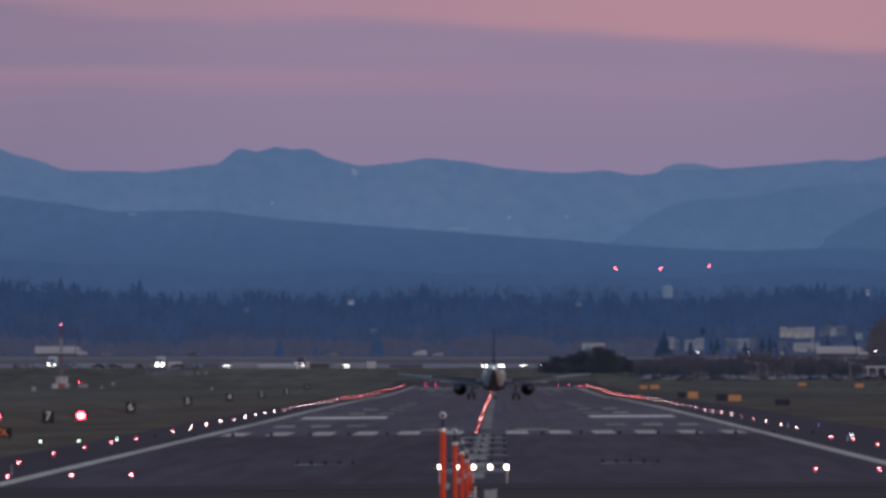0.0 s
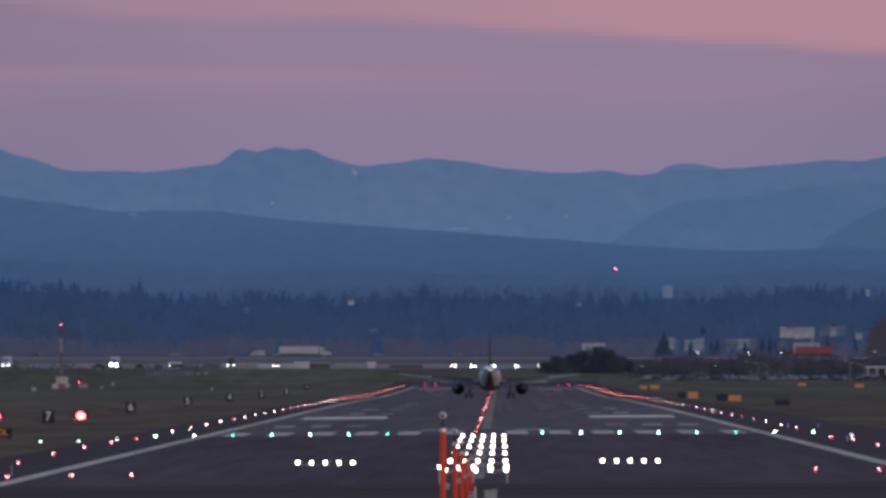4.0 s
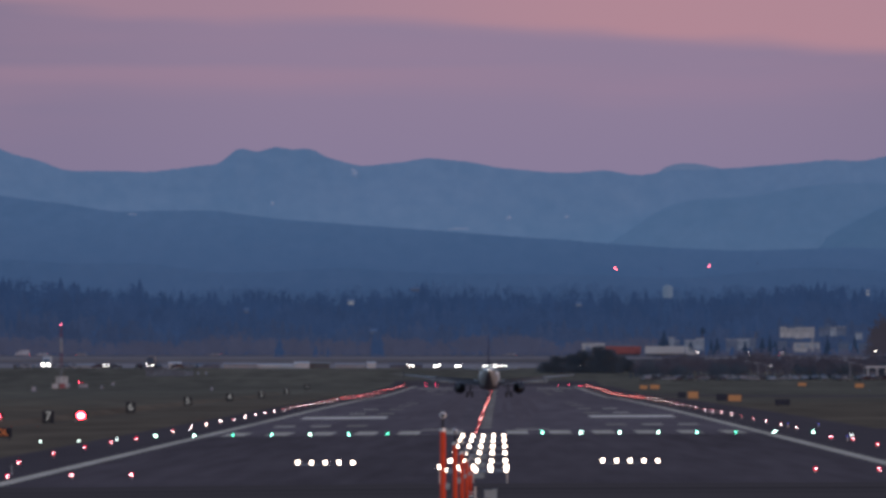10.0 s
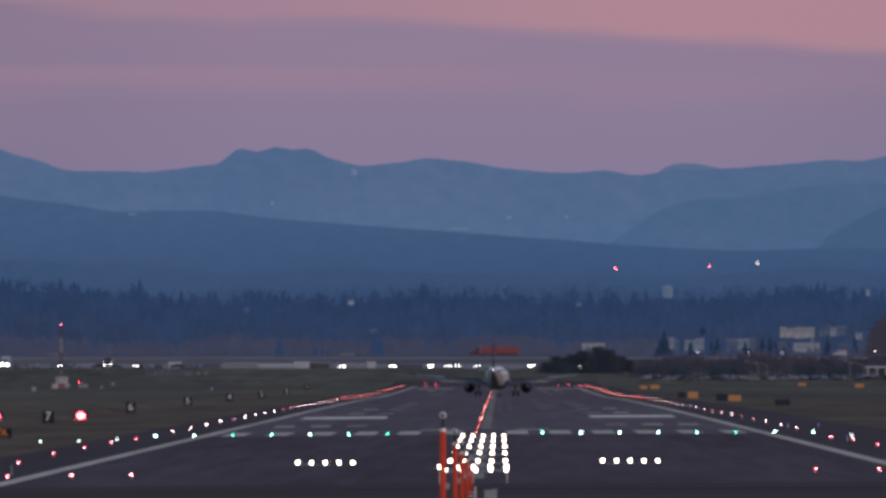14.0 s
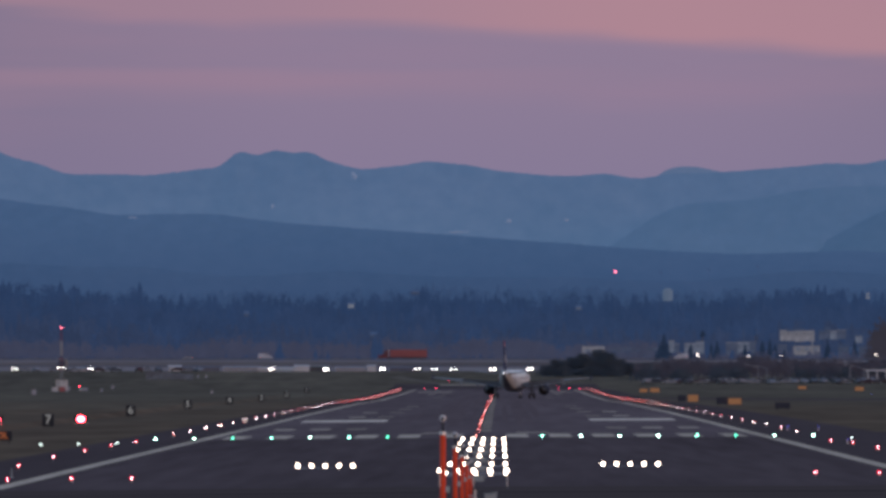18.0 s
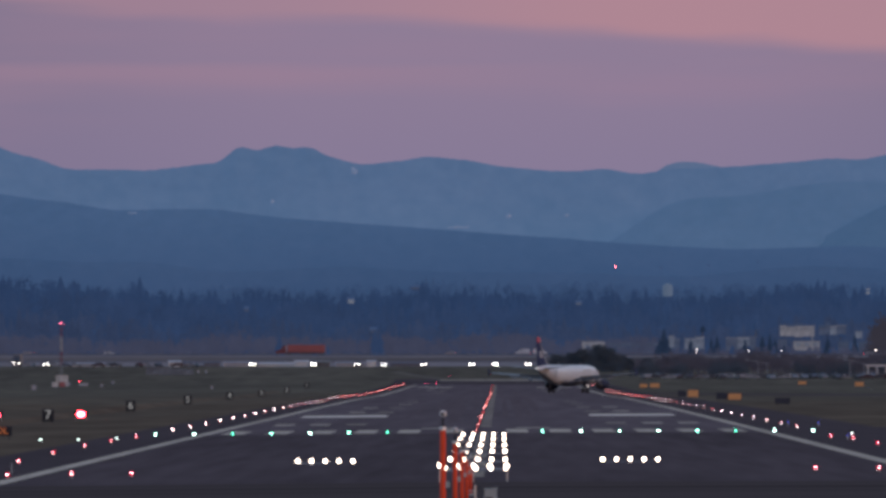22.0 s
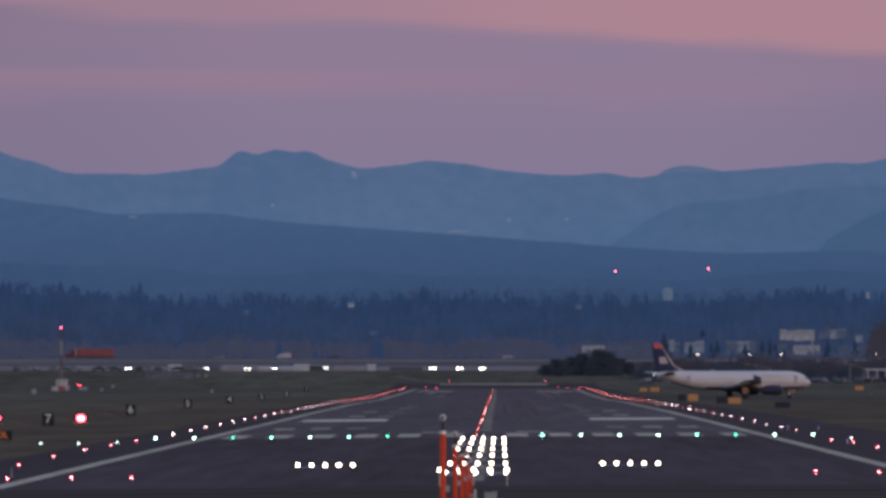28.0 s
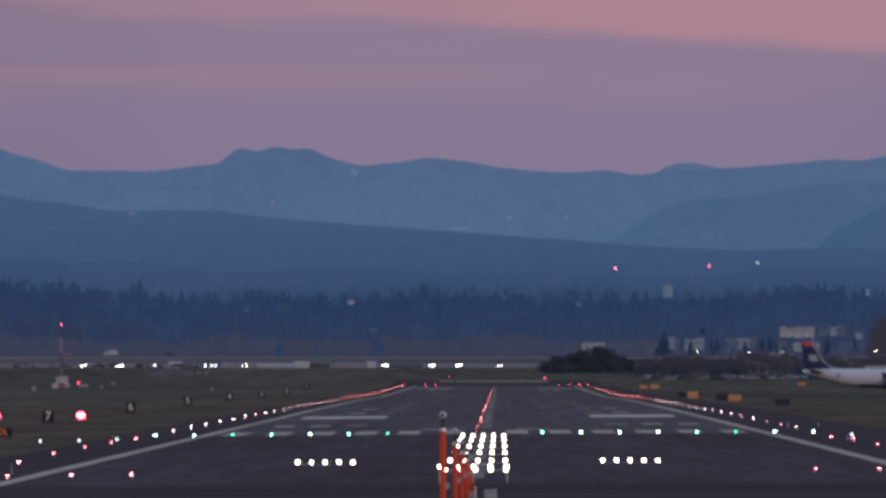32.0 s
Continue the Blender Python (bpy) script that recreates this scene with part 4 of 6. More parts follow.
for k, (x, y, h, w) in enumerate(((16.0, 4150, 3.6, 7.8), (20.1, 4140, 5.5, 9.0), (24.2, 4160, 6.0, 9.0), (28.4, 4150, 7.1, 9.0), (33.0, 4165, 8.3, 10.1), (36.2, 4150, 7.5, 9.0), (40.4, 4170, 5.3, 9.0), (43.9, 4155, 4.3, 7.8), (30.5, 4140, 3.7, 7.8), (22.2, 4130, 2.9, 7.8), (37.7, 4135, 3.2, 7.8))):
    leafy_tree(x, y, h, w, 40 + k, "dense dark evergreen tree beyond the runway end")
for k, (x, y, h, w) in enumerate(((50.4, 4290, 3.1, 8.0), (56.2, 4260, 2.1, 8.0), (61.7, 4250, 3.7, 10.0), (67.0, 4255, 2.9, 9.0), (72.1, 4270, 2.0, 8.0), (78.1, 4260, 3.2, 9.0), (83.3, 4265, 2.6, 9.0), (88.4, 4260, 1.7, 8.0), (94.3, 4270, 2.0, 9.0), (99.2, 4255, 1.4, 8.0), (105.3, 4260, 1.7, 9.0), (111.1, 4270, 2.4, 9.0), (116.5, 4260, 2.1, 9.0), (122.4, 4270, 3.1, 9.0), (127.9, 4265, 3.9, 10.0))):
    leafy_tree(x, y, h, w, 80 + k, "bare brown winter tree at the airfield edge", SCRUB if k % 3 else LEAF)
rng = random.Random(5)
scrub = Shape()
for k in range(1100):
    x = rng.uniform(-210, 62)
    y = rng.uniform(4737, 4754)
    round_top(scrub, x, y, land(x, y) - 0.5, rng.uniform(3.0, 7.4) * (1.0 + 0.35 * noise.noise(Vector((x * 0.05, 1.5, 0)))), rng)
hedge = Shape()
for k in range(430):
    x, y = rng.uniform(44, 146), rng.uniform(4028, 4262)
    swell = (0.93 + 0.30 * noise.noise(Vector((x * 0.09, y * 0.01, 2.0)))) * min(1.0, (x - 30.0) / 24.0)
    round_top(hedge, x, y, land(x, y) - 0.3, (9.9 - land(x, y)) * rng.uniform(0.6, 1.02) * swell, rng, True)
solid("scrub_belt", hedge, SCRUB, "dense bare brown scrub at the airfield edge", "scrub", "stuff")
thicket = Shape()
for c, w in ((48, 5), (58, 5), (70, 4), (76, 4), (97, 5), (108, 7), (121, 6)):
    for k in range(26):
        x, y = rng.gauss(c, w * 0.5), rng.uniform(4020, 4060)
        round_top(thicket, x, y, land(x, y) - 0.3, rng.uniform(3.2, 5.4) * math.exp(-((x - c) / w) ** 2 * 0.5), rng, True)
solid("dark_thicket", thicket, LEAF, "dark evergreen bushes in the scrub", "bushes", "stuff")
for k in range(620):
    x, y = rng.uniform(-210, 150), rng.uniform(4735.4, 4737.5)
    round_top(scrub, x, y, 8.5, rng.uniform(1.0, 2.8), rng)
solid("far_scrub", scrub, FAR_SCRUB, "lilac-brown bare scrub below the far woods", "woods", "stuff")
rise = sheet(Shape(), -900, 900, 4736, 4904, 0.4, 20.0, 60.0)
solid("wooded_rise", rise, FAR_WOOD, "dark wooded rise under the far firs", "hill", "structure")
# three depth rows, each with its own painted haze tone
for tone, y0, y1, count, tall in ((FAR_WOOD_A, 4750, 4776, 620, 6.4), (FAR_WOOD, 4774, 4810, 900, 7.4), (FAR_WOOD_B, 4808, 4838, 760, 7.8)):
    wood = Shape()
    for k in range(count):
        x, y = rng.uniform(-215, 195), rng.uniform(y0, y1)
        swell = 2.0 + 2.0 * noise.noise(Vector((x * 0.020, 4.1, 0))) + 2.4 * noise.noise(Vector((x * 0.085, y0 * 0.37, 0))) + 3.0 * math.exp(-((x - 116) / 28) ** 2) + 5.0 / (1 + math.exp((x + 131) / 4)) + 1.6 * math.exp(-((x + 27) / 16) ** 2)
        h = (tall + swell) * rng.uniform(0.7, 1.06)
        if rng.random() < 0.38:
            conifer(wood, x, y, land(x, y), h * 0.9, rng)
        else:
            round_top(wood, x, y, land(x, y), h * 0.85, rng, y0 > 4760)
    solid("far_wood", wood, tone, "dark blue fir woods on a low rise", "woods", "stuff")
wood = Shape()
for k in range(1100):
    x = rng.uniform(-220, 200)
    y = rng.uniform(4850, 4896)
    h = (6.2 + 3.0 * noise.noise(Vector((x * 0.03, 7.7, 0)))) * rng.uniform(0.55, 1.15)
    if rng.random() < 0.08:
        conifer(wood, x, y, land(x, y), h, rng)
    else:
        round_top(wood, x, y, land(x, y), h * 0.9, rng)
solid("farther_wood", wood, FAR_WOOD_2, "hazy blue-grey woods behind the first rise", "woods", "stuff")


# ---- hills ----
def hills(name, label, y, crest, base, mat, relief, seed, deep=25.0):
    """A range of hills: a folded slope that rises to its crest."""
    rows, step = 14, 1.0
    xs = [k * step for k in range(int(-420 / step), int(420 / step) + 1)]
    s = Shape()
    for r in range(rows + 1):
        f = r / rows
        for x in xs:
            top = crest(x) + relief * 0.14 * noise.fractal(Vector((x * 0.06, seed, 0)), 0.9, 2.1, 5) + 0.22 * noise.noise(Vector((x * 0.45, seed, 4.0))) + 0.12 * noise.noise(Vector((x * 1.1, seed, 9.0)))
            fold = relief * noise.fractal(Vector((x * 0.02, f * 1.7, seed + 5)), 0.8, 2.0, 4)
            z = base + (top - base) * f
            s.v.append((x, y + deep * f + fold * 1.5 * (1 - f), z))
    w = len(xs)
    s.f += [(r * w + c, r * w + c + 1, (r + 1) * w + c + 1, (r + 1) * w + c) for r in range(rows) for c in range(w - 1)]
    return solid(name, s, mat, label, "hills", "structure", True)


def bumps(level, slope, items):
    """A skyline: a level, a slope, and soft summits (place, height, half width)."""
    return lambda x: level + slope * x + sum(a * math.exp(-((x - c) / w) ** 2) for c, a, w in items)


# hills: air haze painted into the emission; some blend to another tint downwards
MOUNTAIN = haze_glow_material("hazy_mountains", (0.018, 0.026, 0.036), (0.045, 0.052, 0.064), (0.057, 0.109, 0.213), 7.0, (1, 1, 1.3), 0.035, (0.059, 0.116, 0.221), 45.0, 75.0)
FAR_SUMMIT = haze_glow_material("hazy_far_summit", (0.02, 0.028, 0.038), (0.045, 0.052, 0.064), (0.078, 0.124, 0.226), 7.0, (1, 1, 1.3), 0.03)
FOOTHILL = haze_glow_material("foothills", (0.015, 0.024, 0.034), (0.03, 0.038, 0.05), (0.0525, 0.1035, 0.202), 7.0, (1, 1, 1.3), 0.035)
HILL = haze_glow_material("wooded_hills", (0.012, 0.02, 0.03), (0.022, 0.03, 0.042), (0.042, 0.085, 0.178), 7.0, (1, 1, 1.6), 0.05, (0.030, 0.065, 0.148), 36.0, 62.0)
LOWHILL = haze_glow_material("low_wooded_hill", (0.012, 0.02, 0.03), (0.022, 0.03, 0.042), (0.0325, 0.0690, 0.152), 7.0, (1, 1, 1.6), 0.07, (0.0290, 0.0620, 0.142), 34.0, 46.0)
FRONTHILL = haze_glow_material("near_foothill", (0.013, 0.022, 0.032), (0.025, 0.034, 0.046), (0.0440, 0.0905, 0.180), 7.0, (1, 1, 1.3), 0.035)
SNOW = haze_glow_material("snow_patch", (0.10, 0.10, 0.11), (0.12, 0.12, 0.13), (0.066, 0.112, 0.208), 10.0)


def patch(x, y, z, w, h):
    """A pale snow field or clearing on the slopes."""
    rng, n = random.Random(int(x * 10)), 11
    v = [(x + w * math.cos(k * 6.283 / n) * rng.uniform(0.4, 1.0), y, z + h * math.sin(k * 6.283 / n) * rng.uniform(0.4, 1.0)) for k in range(n)]
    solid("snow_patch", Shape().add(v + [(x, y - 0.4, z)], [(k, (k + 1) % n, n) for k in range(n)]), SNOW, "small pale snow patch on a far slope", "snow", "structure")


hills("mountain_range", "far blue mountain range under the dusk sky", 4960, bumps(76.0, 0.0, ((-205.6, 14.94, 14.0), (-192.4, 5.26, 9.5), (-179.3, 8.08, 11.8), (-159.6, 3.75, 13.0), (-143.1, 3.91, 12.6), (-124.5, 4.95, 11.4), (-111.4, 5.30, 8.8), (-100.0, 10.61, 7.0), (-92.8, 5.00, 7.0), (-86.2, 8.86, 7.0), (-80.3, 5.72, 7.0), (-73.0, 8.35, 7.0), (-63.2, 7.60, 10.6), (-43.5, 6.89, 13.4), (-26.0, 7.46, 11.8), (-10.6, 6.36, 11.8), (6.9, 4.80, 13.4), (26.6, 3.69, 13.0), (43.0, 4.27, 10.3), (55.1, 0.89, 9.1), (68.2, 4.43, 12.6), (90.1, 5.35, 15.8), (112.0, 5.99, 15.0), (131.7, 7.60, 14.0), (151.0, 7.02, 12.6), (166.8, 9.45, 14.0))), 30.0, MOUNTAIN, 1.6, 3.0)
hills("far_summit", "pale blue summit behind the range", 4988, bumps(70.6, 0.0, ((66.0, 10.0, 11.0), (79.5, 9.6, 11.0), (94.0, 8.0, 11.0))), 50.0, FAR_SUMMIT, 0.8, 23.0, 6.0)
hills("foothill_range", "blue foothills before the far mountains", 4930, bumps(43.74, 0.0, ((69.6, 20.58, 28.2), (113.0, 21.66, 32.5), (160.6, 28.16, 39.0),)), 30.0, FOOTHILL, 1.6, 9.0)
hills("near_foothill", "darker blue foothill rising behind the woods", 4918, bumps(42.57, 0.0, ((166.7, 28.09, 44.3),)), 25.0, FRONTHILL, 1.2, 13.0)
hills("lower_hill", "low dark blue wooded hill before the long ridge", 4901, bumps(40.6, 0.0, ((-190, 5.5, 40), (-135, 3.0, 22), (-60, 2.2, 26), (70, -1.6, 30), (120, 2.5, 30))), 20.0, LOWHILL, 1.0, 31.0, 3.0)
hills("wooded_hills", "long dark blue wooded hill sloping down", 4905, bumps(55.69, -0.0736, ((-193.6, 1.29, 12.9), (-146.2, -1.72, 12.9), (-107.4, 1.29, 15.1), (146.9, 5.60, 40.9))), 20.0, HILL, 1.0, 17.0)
patch(-54.8, 4941, 79.9, 1.7, 2.0)
patch(-86.1, 4941, 68.1, 0.9, 1.3)
patch(-138.5, 4899, 63.3, 2.4, 0.6)
patch(4.7, 4941, 62.5, 1.5, 1.3)
patch(-14.4, 4941, 58.2, 5.6, 0.7)
patch(27.0, 4941, 62.9, 1.3, 0.9)


# ---- vehicles ----
CARBODY = [material("silver_car_paint", (0.13, 0.14, 0.17), 0.6, 0.1, 0.8, 0, spec=0.12), material("dark_car_paint", (0.030, 0.032, 0.043), 0.6, 0.1, 0.8, 0, spec=0.12),
           material("white_car_paint", (0.22, 0.235, 0.275), 0.6, 0.08, 0.8, 0, spec=0.12), material("red_car_paint", (0.075, 0.022, 0.027), 0.6, 0.1, 0.8, 0, spec=0.12)]
DULL_RED = material("unlit_red_lens", (0.045, 0.012, 0.014), 0.7, 0.1, 0.3, 0, spec=0.1)
TRUCK_WHITE = material("white_trailer_skin", (0.190, 0.215, 0.240), 0.6, 0.08, 1.5, 0.02)
TRUCK_ORANGE = material("orange_trailer_skin", (0.130, 0.032, 0.035), 0.8, 0.15, 1.5, 0.02)
TRUCK_BROWN = material("tan_box_skin", (0.10, 0.075, 0.07), 0.5, 0.12, 1.5, 0.02)


def wheels(t, places, r=0.48):
    me = Shape().rings([(-0.14, r * 0.9, 0, r * 0.9), (-0.1, r, 0, r), (0.1, r, 0, r), (0.14, r * 0.9, 0, r * 0.9)], "x", 16).mesh("tyre", DARK, True)
    hub = Shape().rings([(-0.155, r * 0.5, 0, r * 0.5), (0.155, r * 0.5, 0, r * 0.5)], "x", 10).mesh("rim", GREY_BOX)
    for x, y in places:
        w = part("wheel", me, None, t, "", False, Matrix.Translation((x, y, r)))
        part("rim", hub, None, w)


def headlamps(t, y, z, half, r, mat=None):
    for s in (-1, 1):
        part("headlamp", Shape().rings([(y, r, z, r), (y + 0.08, r * 0.7, z, r * 0.7)], "y", 10), mat or HEADLAMP, t, "glowing headlamp").location.x = s * half


def car(mat, lit, label, lamp=0.16, boxy=False, parked=False):
    """A car, nose towards +y."""
    t = thing("van" if boxy else "car", label, "van" if boxy else "car", "vehicles on the road")
    if boxy:
        prof = [(-2.6, 0.45), (-2.6, 2.25), (-2.4, 2.4), (0.9, 2.4), (1.7, 1.5), (2.5, 1.3), (2.65, 0.9), (2.65, 0.45)]
    else:
        prof = [(-2.2, 0.4), (-2.25, 0.85), (-1.9, 1.0), (-1.3, 1.42), (0.2, 1.45), (1.0, 1.0), (2.0, 0.85), (2.25, 0.65), (2.2, 0.35)]
    part("body", Shape().outline(prof, -0.9, 0.9), mat, t, "painted body")
    zt = 2.2 if boxy else 1.38
    part("windscreen", Shape().add([(-0.75, 1.0, zt - 0.1), (0.75, 1.0, zt - 0.1), (0.8, 1.62, zt - 0.62), (-0.8, 1.62, zt - 0.62)], [(0, 1, 2, 3)])
         if boxy else Shape().add([(-0.72, 0.27, 1.43), (0.72, 0.27, 1.43), (0.78, 0.98, 1.04), (-0.78, 0.98, 1.04)], [(0, 1, 2, 3)]), GLASS, t)
    for s in (-1, 1):
        part("side_window", Shape().box(s * 0.905 - 0.01, s * 0.905 + 0.01, -1.1 if not boxy else 0.1, 0.15 if not boxy else 1.0, zt - 0.35, zt - 0.05), GLASS, t)
        part("tail_lamp", Shape().box(s * 0.7 - 0.12, s * 0.7 + 0.12, -2.66 if boxy else -2.28, -2.6 if boxy else -2.22, 0.75, 0.9), DULL_RED if parked else TAILLAMP, t, "red tail lamp")
    wheels(t, [(s * 0.82, y) for s in (-1, 1) for y in (-1.4, 1.45)], 0.34)
    if lit:
        headlamps(t, 2.3 if not boxy else 2.68, 0.7, 0.62, lamp)
    return t


def lorry(mat, label, length, lit, lamp=0.22, cab_mat=None):
    """A tractor and box trailer, cab towards +y; its origin lies under the trailer's middle."""
    t = thing("lorry", label, "truck", "vehicles on the road")
    h = length / 2
    part("trailer", Shape().box(-1.28, 1.28, -h, h, 1.15, 3.85, 0.05), mat, t, "box trailer")
    part("trailer_frame", Shape().box(-0.5, 0.5, -h + 0.3, h + 1.0, 0.85, 1.14), DARK, t)
    part("skirt", Shape().box(-1.2, -1.14, -h * 0.55, h * 0.4, 0.5, 1.12), DARK, t)
    part("cab", Shape().outline([(h + 0.7, 0.8), (h + 0.7, 3.5), (h + 1.3, 3.6), (h + 2.3, 2.9), (h + 2.7, 2.0), (h + 4.3, 1.75), (h + 4.45, 0.7)], -1.15, 1.15), cab_mat or TRUCK_WHITE, t, "tractor cab")
    part("windscreen", Shape().add([(-0.95, h + 2.33, 2.88), (0.95, h + 2.33, 2.88), (0.95, h + 2.72, 2.08), (-0.95, h + 2.72, 2.08)], [(0, 1, 2, 3)]), GLASS, t)
    part("bumper", Shape().box(-1.15, 1.15, h + 4.4, h + 4.6, 0.45, 0.85), STEEL, t)
    for s in (-1, 1):
        part("side_window", Shape().box(s * 1.16 - 0.01, s * 1.16 + 0.01, h + 1.5, h + 2.2, 2.1, 2.75), GLASS, t)
        part("exhaust_stack", Shape().tube((s * 1.0, h + 0.55, 1.2), (s * 1.0, h + 0.55, 3.9), 0.08, 0.08, 8), STEEL, t)
    wheels(t, [(s * 1.05, y) for s in (-1, 1) for y in (-h + 0.9, -h + 2.2, h - 0.6, h + 0.5, h + 3.5)], 0.5)
    if lit:
        headlamps(t, h + 4.62, 1.05, 0.95, lamp)
    return t


# lower road: heading down the road towards the airfield; the upper road runs across
LOWER_YAW = 178.0
MOVES = []
MOVES.append((lorry(TRUCK_WHITE, "white lorry with lit headlamps coming down the road", 6, True, 0.17), "lower",
              ((0, -148.9, 4323.5), (3.5, -161.7, 4305.8), (32, -261.9, 4161.2))))
MOVES.append((lorry(TRUCK_WHITE, "white lorry with bright headlamps coming down the road", 6, True, 0.32), "lower",
              ((0, -113.8, 4371.2), (3.5, -127.1, 4353.2), (7, -139.4, 4336.5), (9, -146.9, 4326.2), (12, -157.7, 4311.2), (14.5, -165.3, 4300.8), (32, -217.0, 4227.2))))
MOVES.append((car(CARBODY[1], True, "dark car with lit headlamps on the road", 0.14), "lower",
              ((0, -92.0, 4400.5), (2, -102.3, 4386.8), (5.5, -115.0, 4369.8), (9, -127.7, 4352.5), (14, -146.5, 4326.8), (19, -164.4, 4302.0), (32, -209.8, 4237.6))))
MOVES.append((lorry(TRUCK_BROWN, "dark brown box lorry with lit headlamps on the road", 7, True, 0.14, CARBODY[1]), "lower",
              ((0, -67.0, 4433.5), (3.5, -87.3, 4406.8), (7, -107.0, 4380.5), (10, -117.0, 4367.0), (13, -127.1, 4353.2), (17, -142.1, 4332.8), (23, -163.7, 4303.0), (32, -195.3, 4258.4))))
MOVES.append((car(CARBODY[1], True, "dark car with lit headlamps on the road", 0.14), "lower",
              ((0, -51.8, 4453.2), (3.5, -72.7, 4426.0), (6, -88.2, 4405.5), (9, -105.1, 4383.0), (13, -118.5, 4365.0), (17, -133.2, 4345.0), (25.5, -162.6, 4304.5), (32, -184.7, 4273.5))))
MOVES.append((car(CARBODY[0], True, "silver car with bright headlamps on the road", 0.22), "lower",
              ((0, 2.2, 4522.2), (3, -5.5, 4512.5), (6, -12.1, 4504.2), (8, -15.0, 4500.5), (10, -20.5, 4493.5), (11, -23.5, 4489.8), (13, -31.1, 4480.0), (17, -52.8, 4452.0), (23, -90.1, 4403.0), (25.5, -105.3, 4382.8), (28, -114.4, 4370.5), (32, -127.1, 4353.2))))
MOVES.append((car(CARBODY[0], True, "silver car with bright headlamps on the road", 0.22), "lower",
              ((0, 10.0, 4532.0), (3, 1.4, 4521.2), (6, -5.7, 4512.2), (9, -11.3, 4505.2), (12, -17.4, 4497.5), (14.5, -24.2, 4488.8), (18, -39.3, 4469.5), (21, -56.8, 4446.8), (25, -81.4, 4414.5), (28, -99.3, 4390.8), (32, -115.1, 4369.5))))
MOVES.append((car(CARBODY[3], True, "dark red car with lit headlamps on the road", 0.18), "lower",
              ((0, -4.0, 4514.5), (3, -12.1, 4504.2), (7, -21.3, 4492.5), (10, -29.7, 4481.8), (13, -47.0, 4459.5), (17, -71.0, 4428.2), (20, -89.5, 4403.8), (23, -107.0, 4380.5), (28, -124.4, 4357.0), (32, -139.0, 4337.0))))
MOVES.append((car(CARBODY[1], True, "dark car with lit headlamps on the road", 0.15), "lower",
              ((0, 16.5, 4540.2), (8, 0.0, 4519.5), (11, -6.1, 4511.8), (13, -13.8, 4502.0), (17, -23.8, 4489.2), (20, -36.7, 4472.8), (23, -53.9, 4450.5), (25.5, -68.7, 4431.2), (29, -90.5, 4402.5), (32, -99.7, 4390.2))))
MOVES.append((car(CARBODY[2], True, "white car with lit headlamps on the road", 0.15), "lower",
              ((0, 39.9, 4569.2), (6, 14.6, 4537.8), (8, 6.2, 4527.2), (10, 0.0, 4519.5), (13, -10.9, 4505.8), (17, -18.8, 4495.8), (19, -24.6, 4488.2), (22, -38.9, 4470.0), (25.5, -60.3, 4442.2), (29, -81.6, 4414.2), (32, -96.5, 4394.5))))
MOVES.append((car(CARBODY[0], True, "silver car with lit headlamps on the road", 0.14), "lower",
              ((0, 24.2, 4549.8), (14, -6.5, 4511.2), (17, -13.0, 4503.0), (19, -16.8, 4498.2), (20, -19.5, 4494.8), (22, -25.2, 4487.5), (24, -33.8, 4476.5), (25.5, -42.7, 4465.0), (28, -58.9, 4444.0), (32, -86.0, 4408.5))))
MOVES.append((car(CARBODY[0], True, "silver car with bright headlamps on the road", 0.20), "lower",
              ((0, 67.0, 4602.4), (13.5, 14.6, 4537.8), (17, 1.2, 4521.0), (19, -2.8, 4516.0), (22, -8.5, 4508.8), (25, -14.6, 4501.0), (28, -22.1, 4491.5), (30, -28.9, 4482.8), (32, -38.5, 4470.5))))
MOVES.append((car(CARBODY[2], True, "white car with bright headlamps on the road", 0.21), "lower",
              ((0, 84.1, 4623.0), (17.5, 14.2, 4537.2), (20, 4.4, 4525.0), (22, -0.2, 4519.2), (25, -6.5, 4511.2), (28, -12.7, 4503.5), (30, -17.4, 4497.5), (32, -22.3, 4491.2))))
MOVES.append((car(CARBODY[1], True, "dark car with bright headlamps on the road", 0.21), "lower",
              ((0, 94.7, 4635.8), (22, 11.6, 4534.0), (24, 4.2, 4524.8), (25.5, 0.2, 4519.8), (28, -4.9, 4513.2), (30, -8.9, 4508.2), (32, -13.0, 4503.0))))
MOVES.append((car(CARBODY[1], True, "dark car with lit headlamps on the road", 0.14), "lower",
              ((0, 143.5, 4640.0), (29, 13.2, 4536.0), (30, 8.8, 4530.5), (31, 4.6, 4525.2), (32, 1.4, 4521.2))))
MOVES.append((lorry(TRUCK_WHITE, "white articulated lorry on the bank road", 14.5, False), "east",
              ((0, -161.2, 4698), (6, -27.5, 4698), (12, 106.3, 4698), (32, 552.1, 4698))))
MOVES.append((lorry(TRUCK_ORANGE, "orange articulated lorry on the bank road", 13.6, False, 0.2, CARBODY[3]), "west",
              ((0, 159.4, 4706), (2, 138.9, 4706), (3.5, 122.4, 4706), (6, 90.9, 4706), (10, 46.1, 4706), (13, 11.3, 4706), (17, -23.6, 4706), (19, -40.8, 4706), (23, -80.9, 4706), (25, -106.7, 4706), (28, -146.6, 4706), (30, -176.4, 4706), (32, -206.6, 4706))))
MOVES.append((lorry(TRUCK_WHITE, "white articulated lorry on the bank road", 14.5, False), "east",
              ((0, 124.2, 4698), (1, 146.9, 4698), (2, 169.6, 4698), (32, 850.8, 4698))))
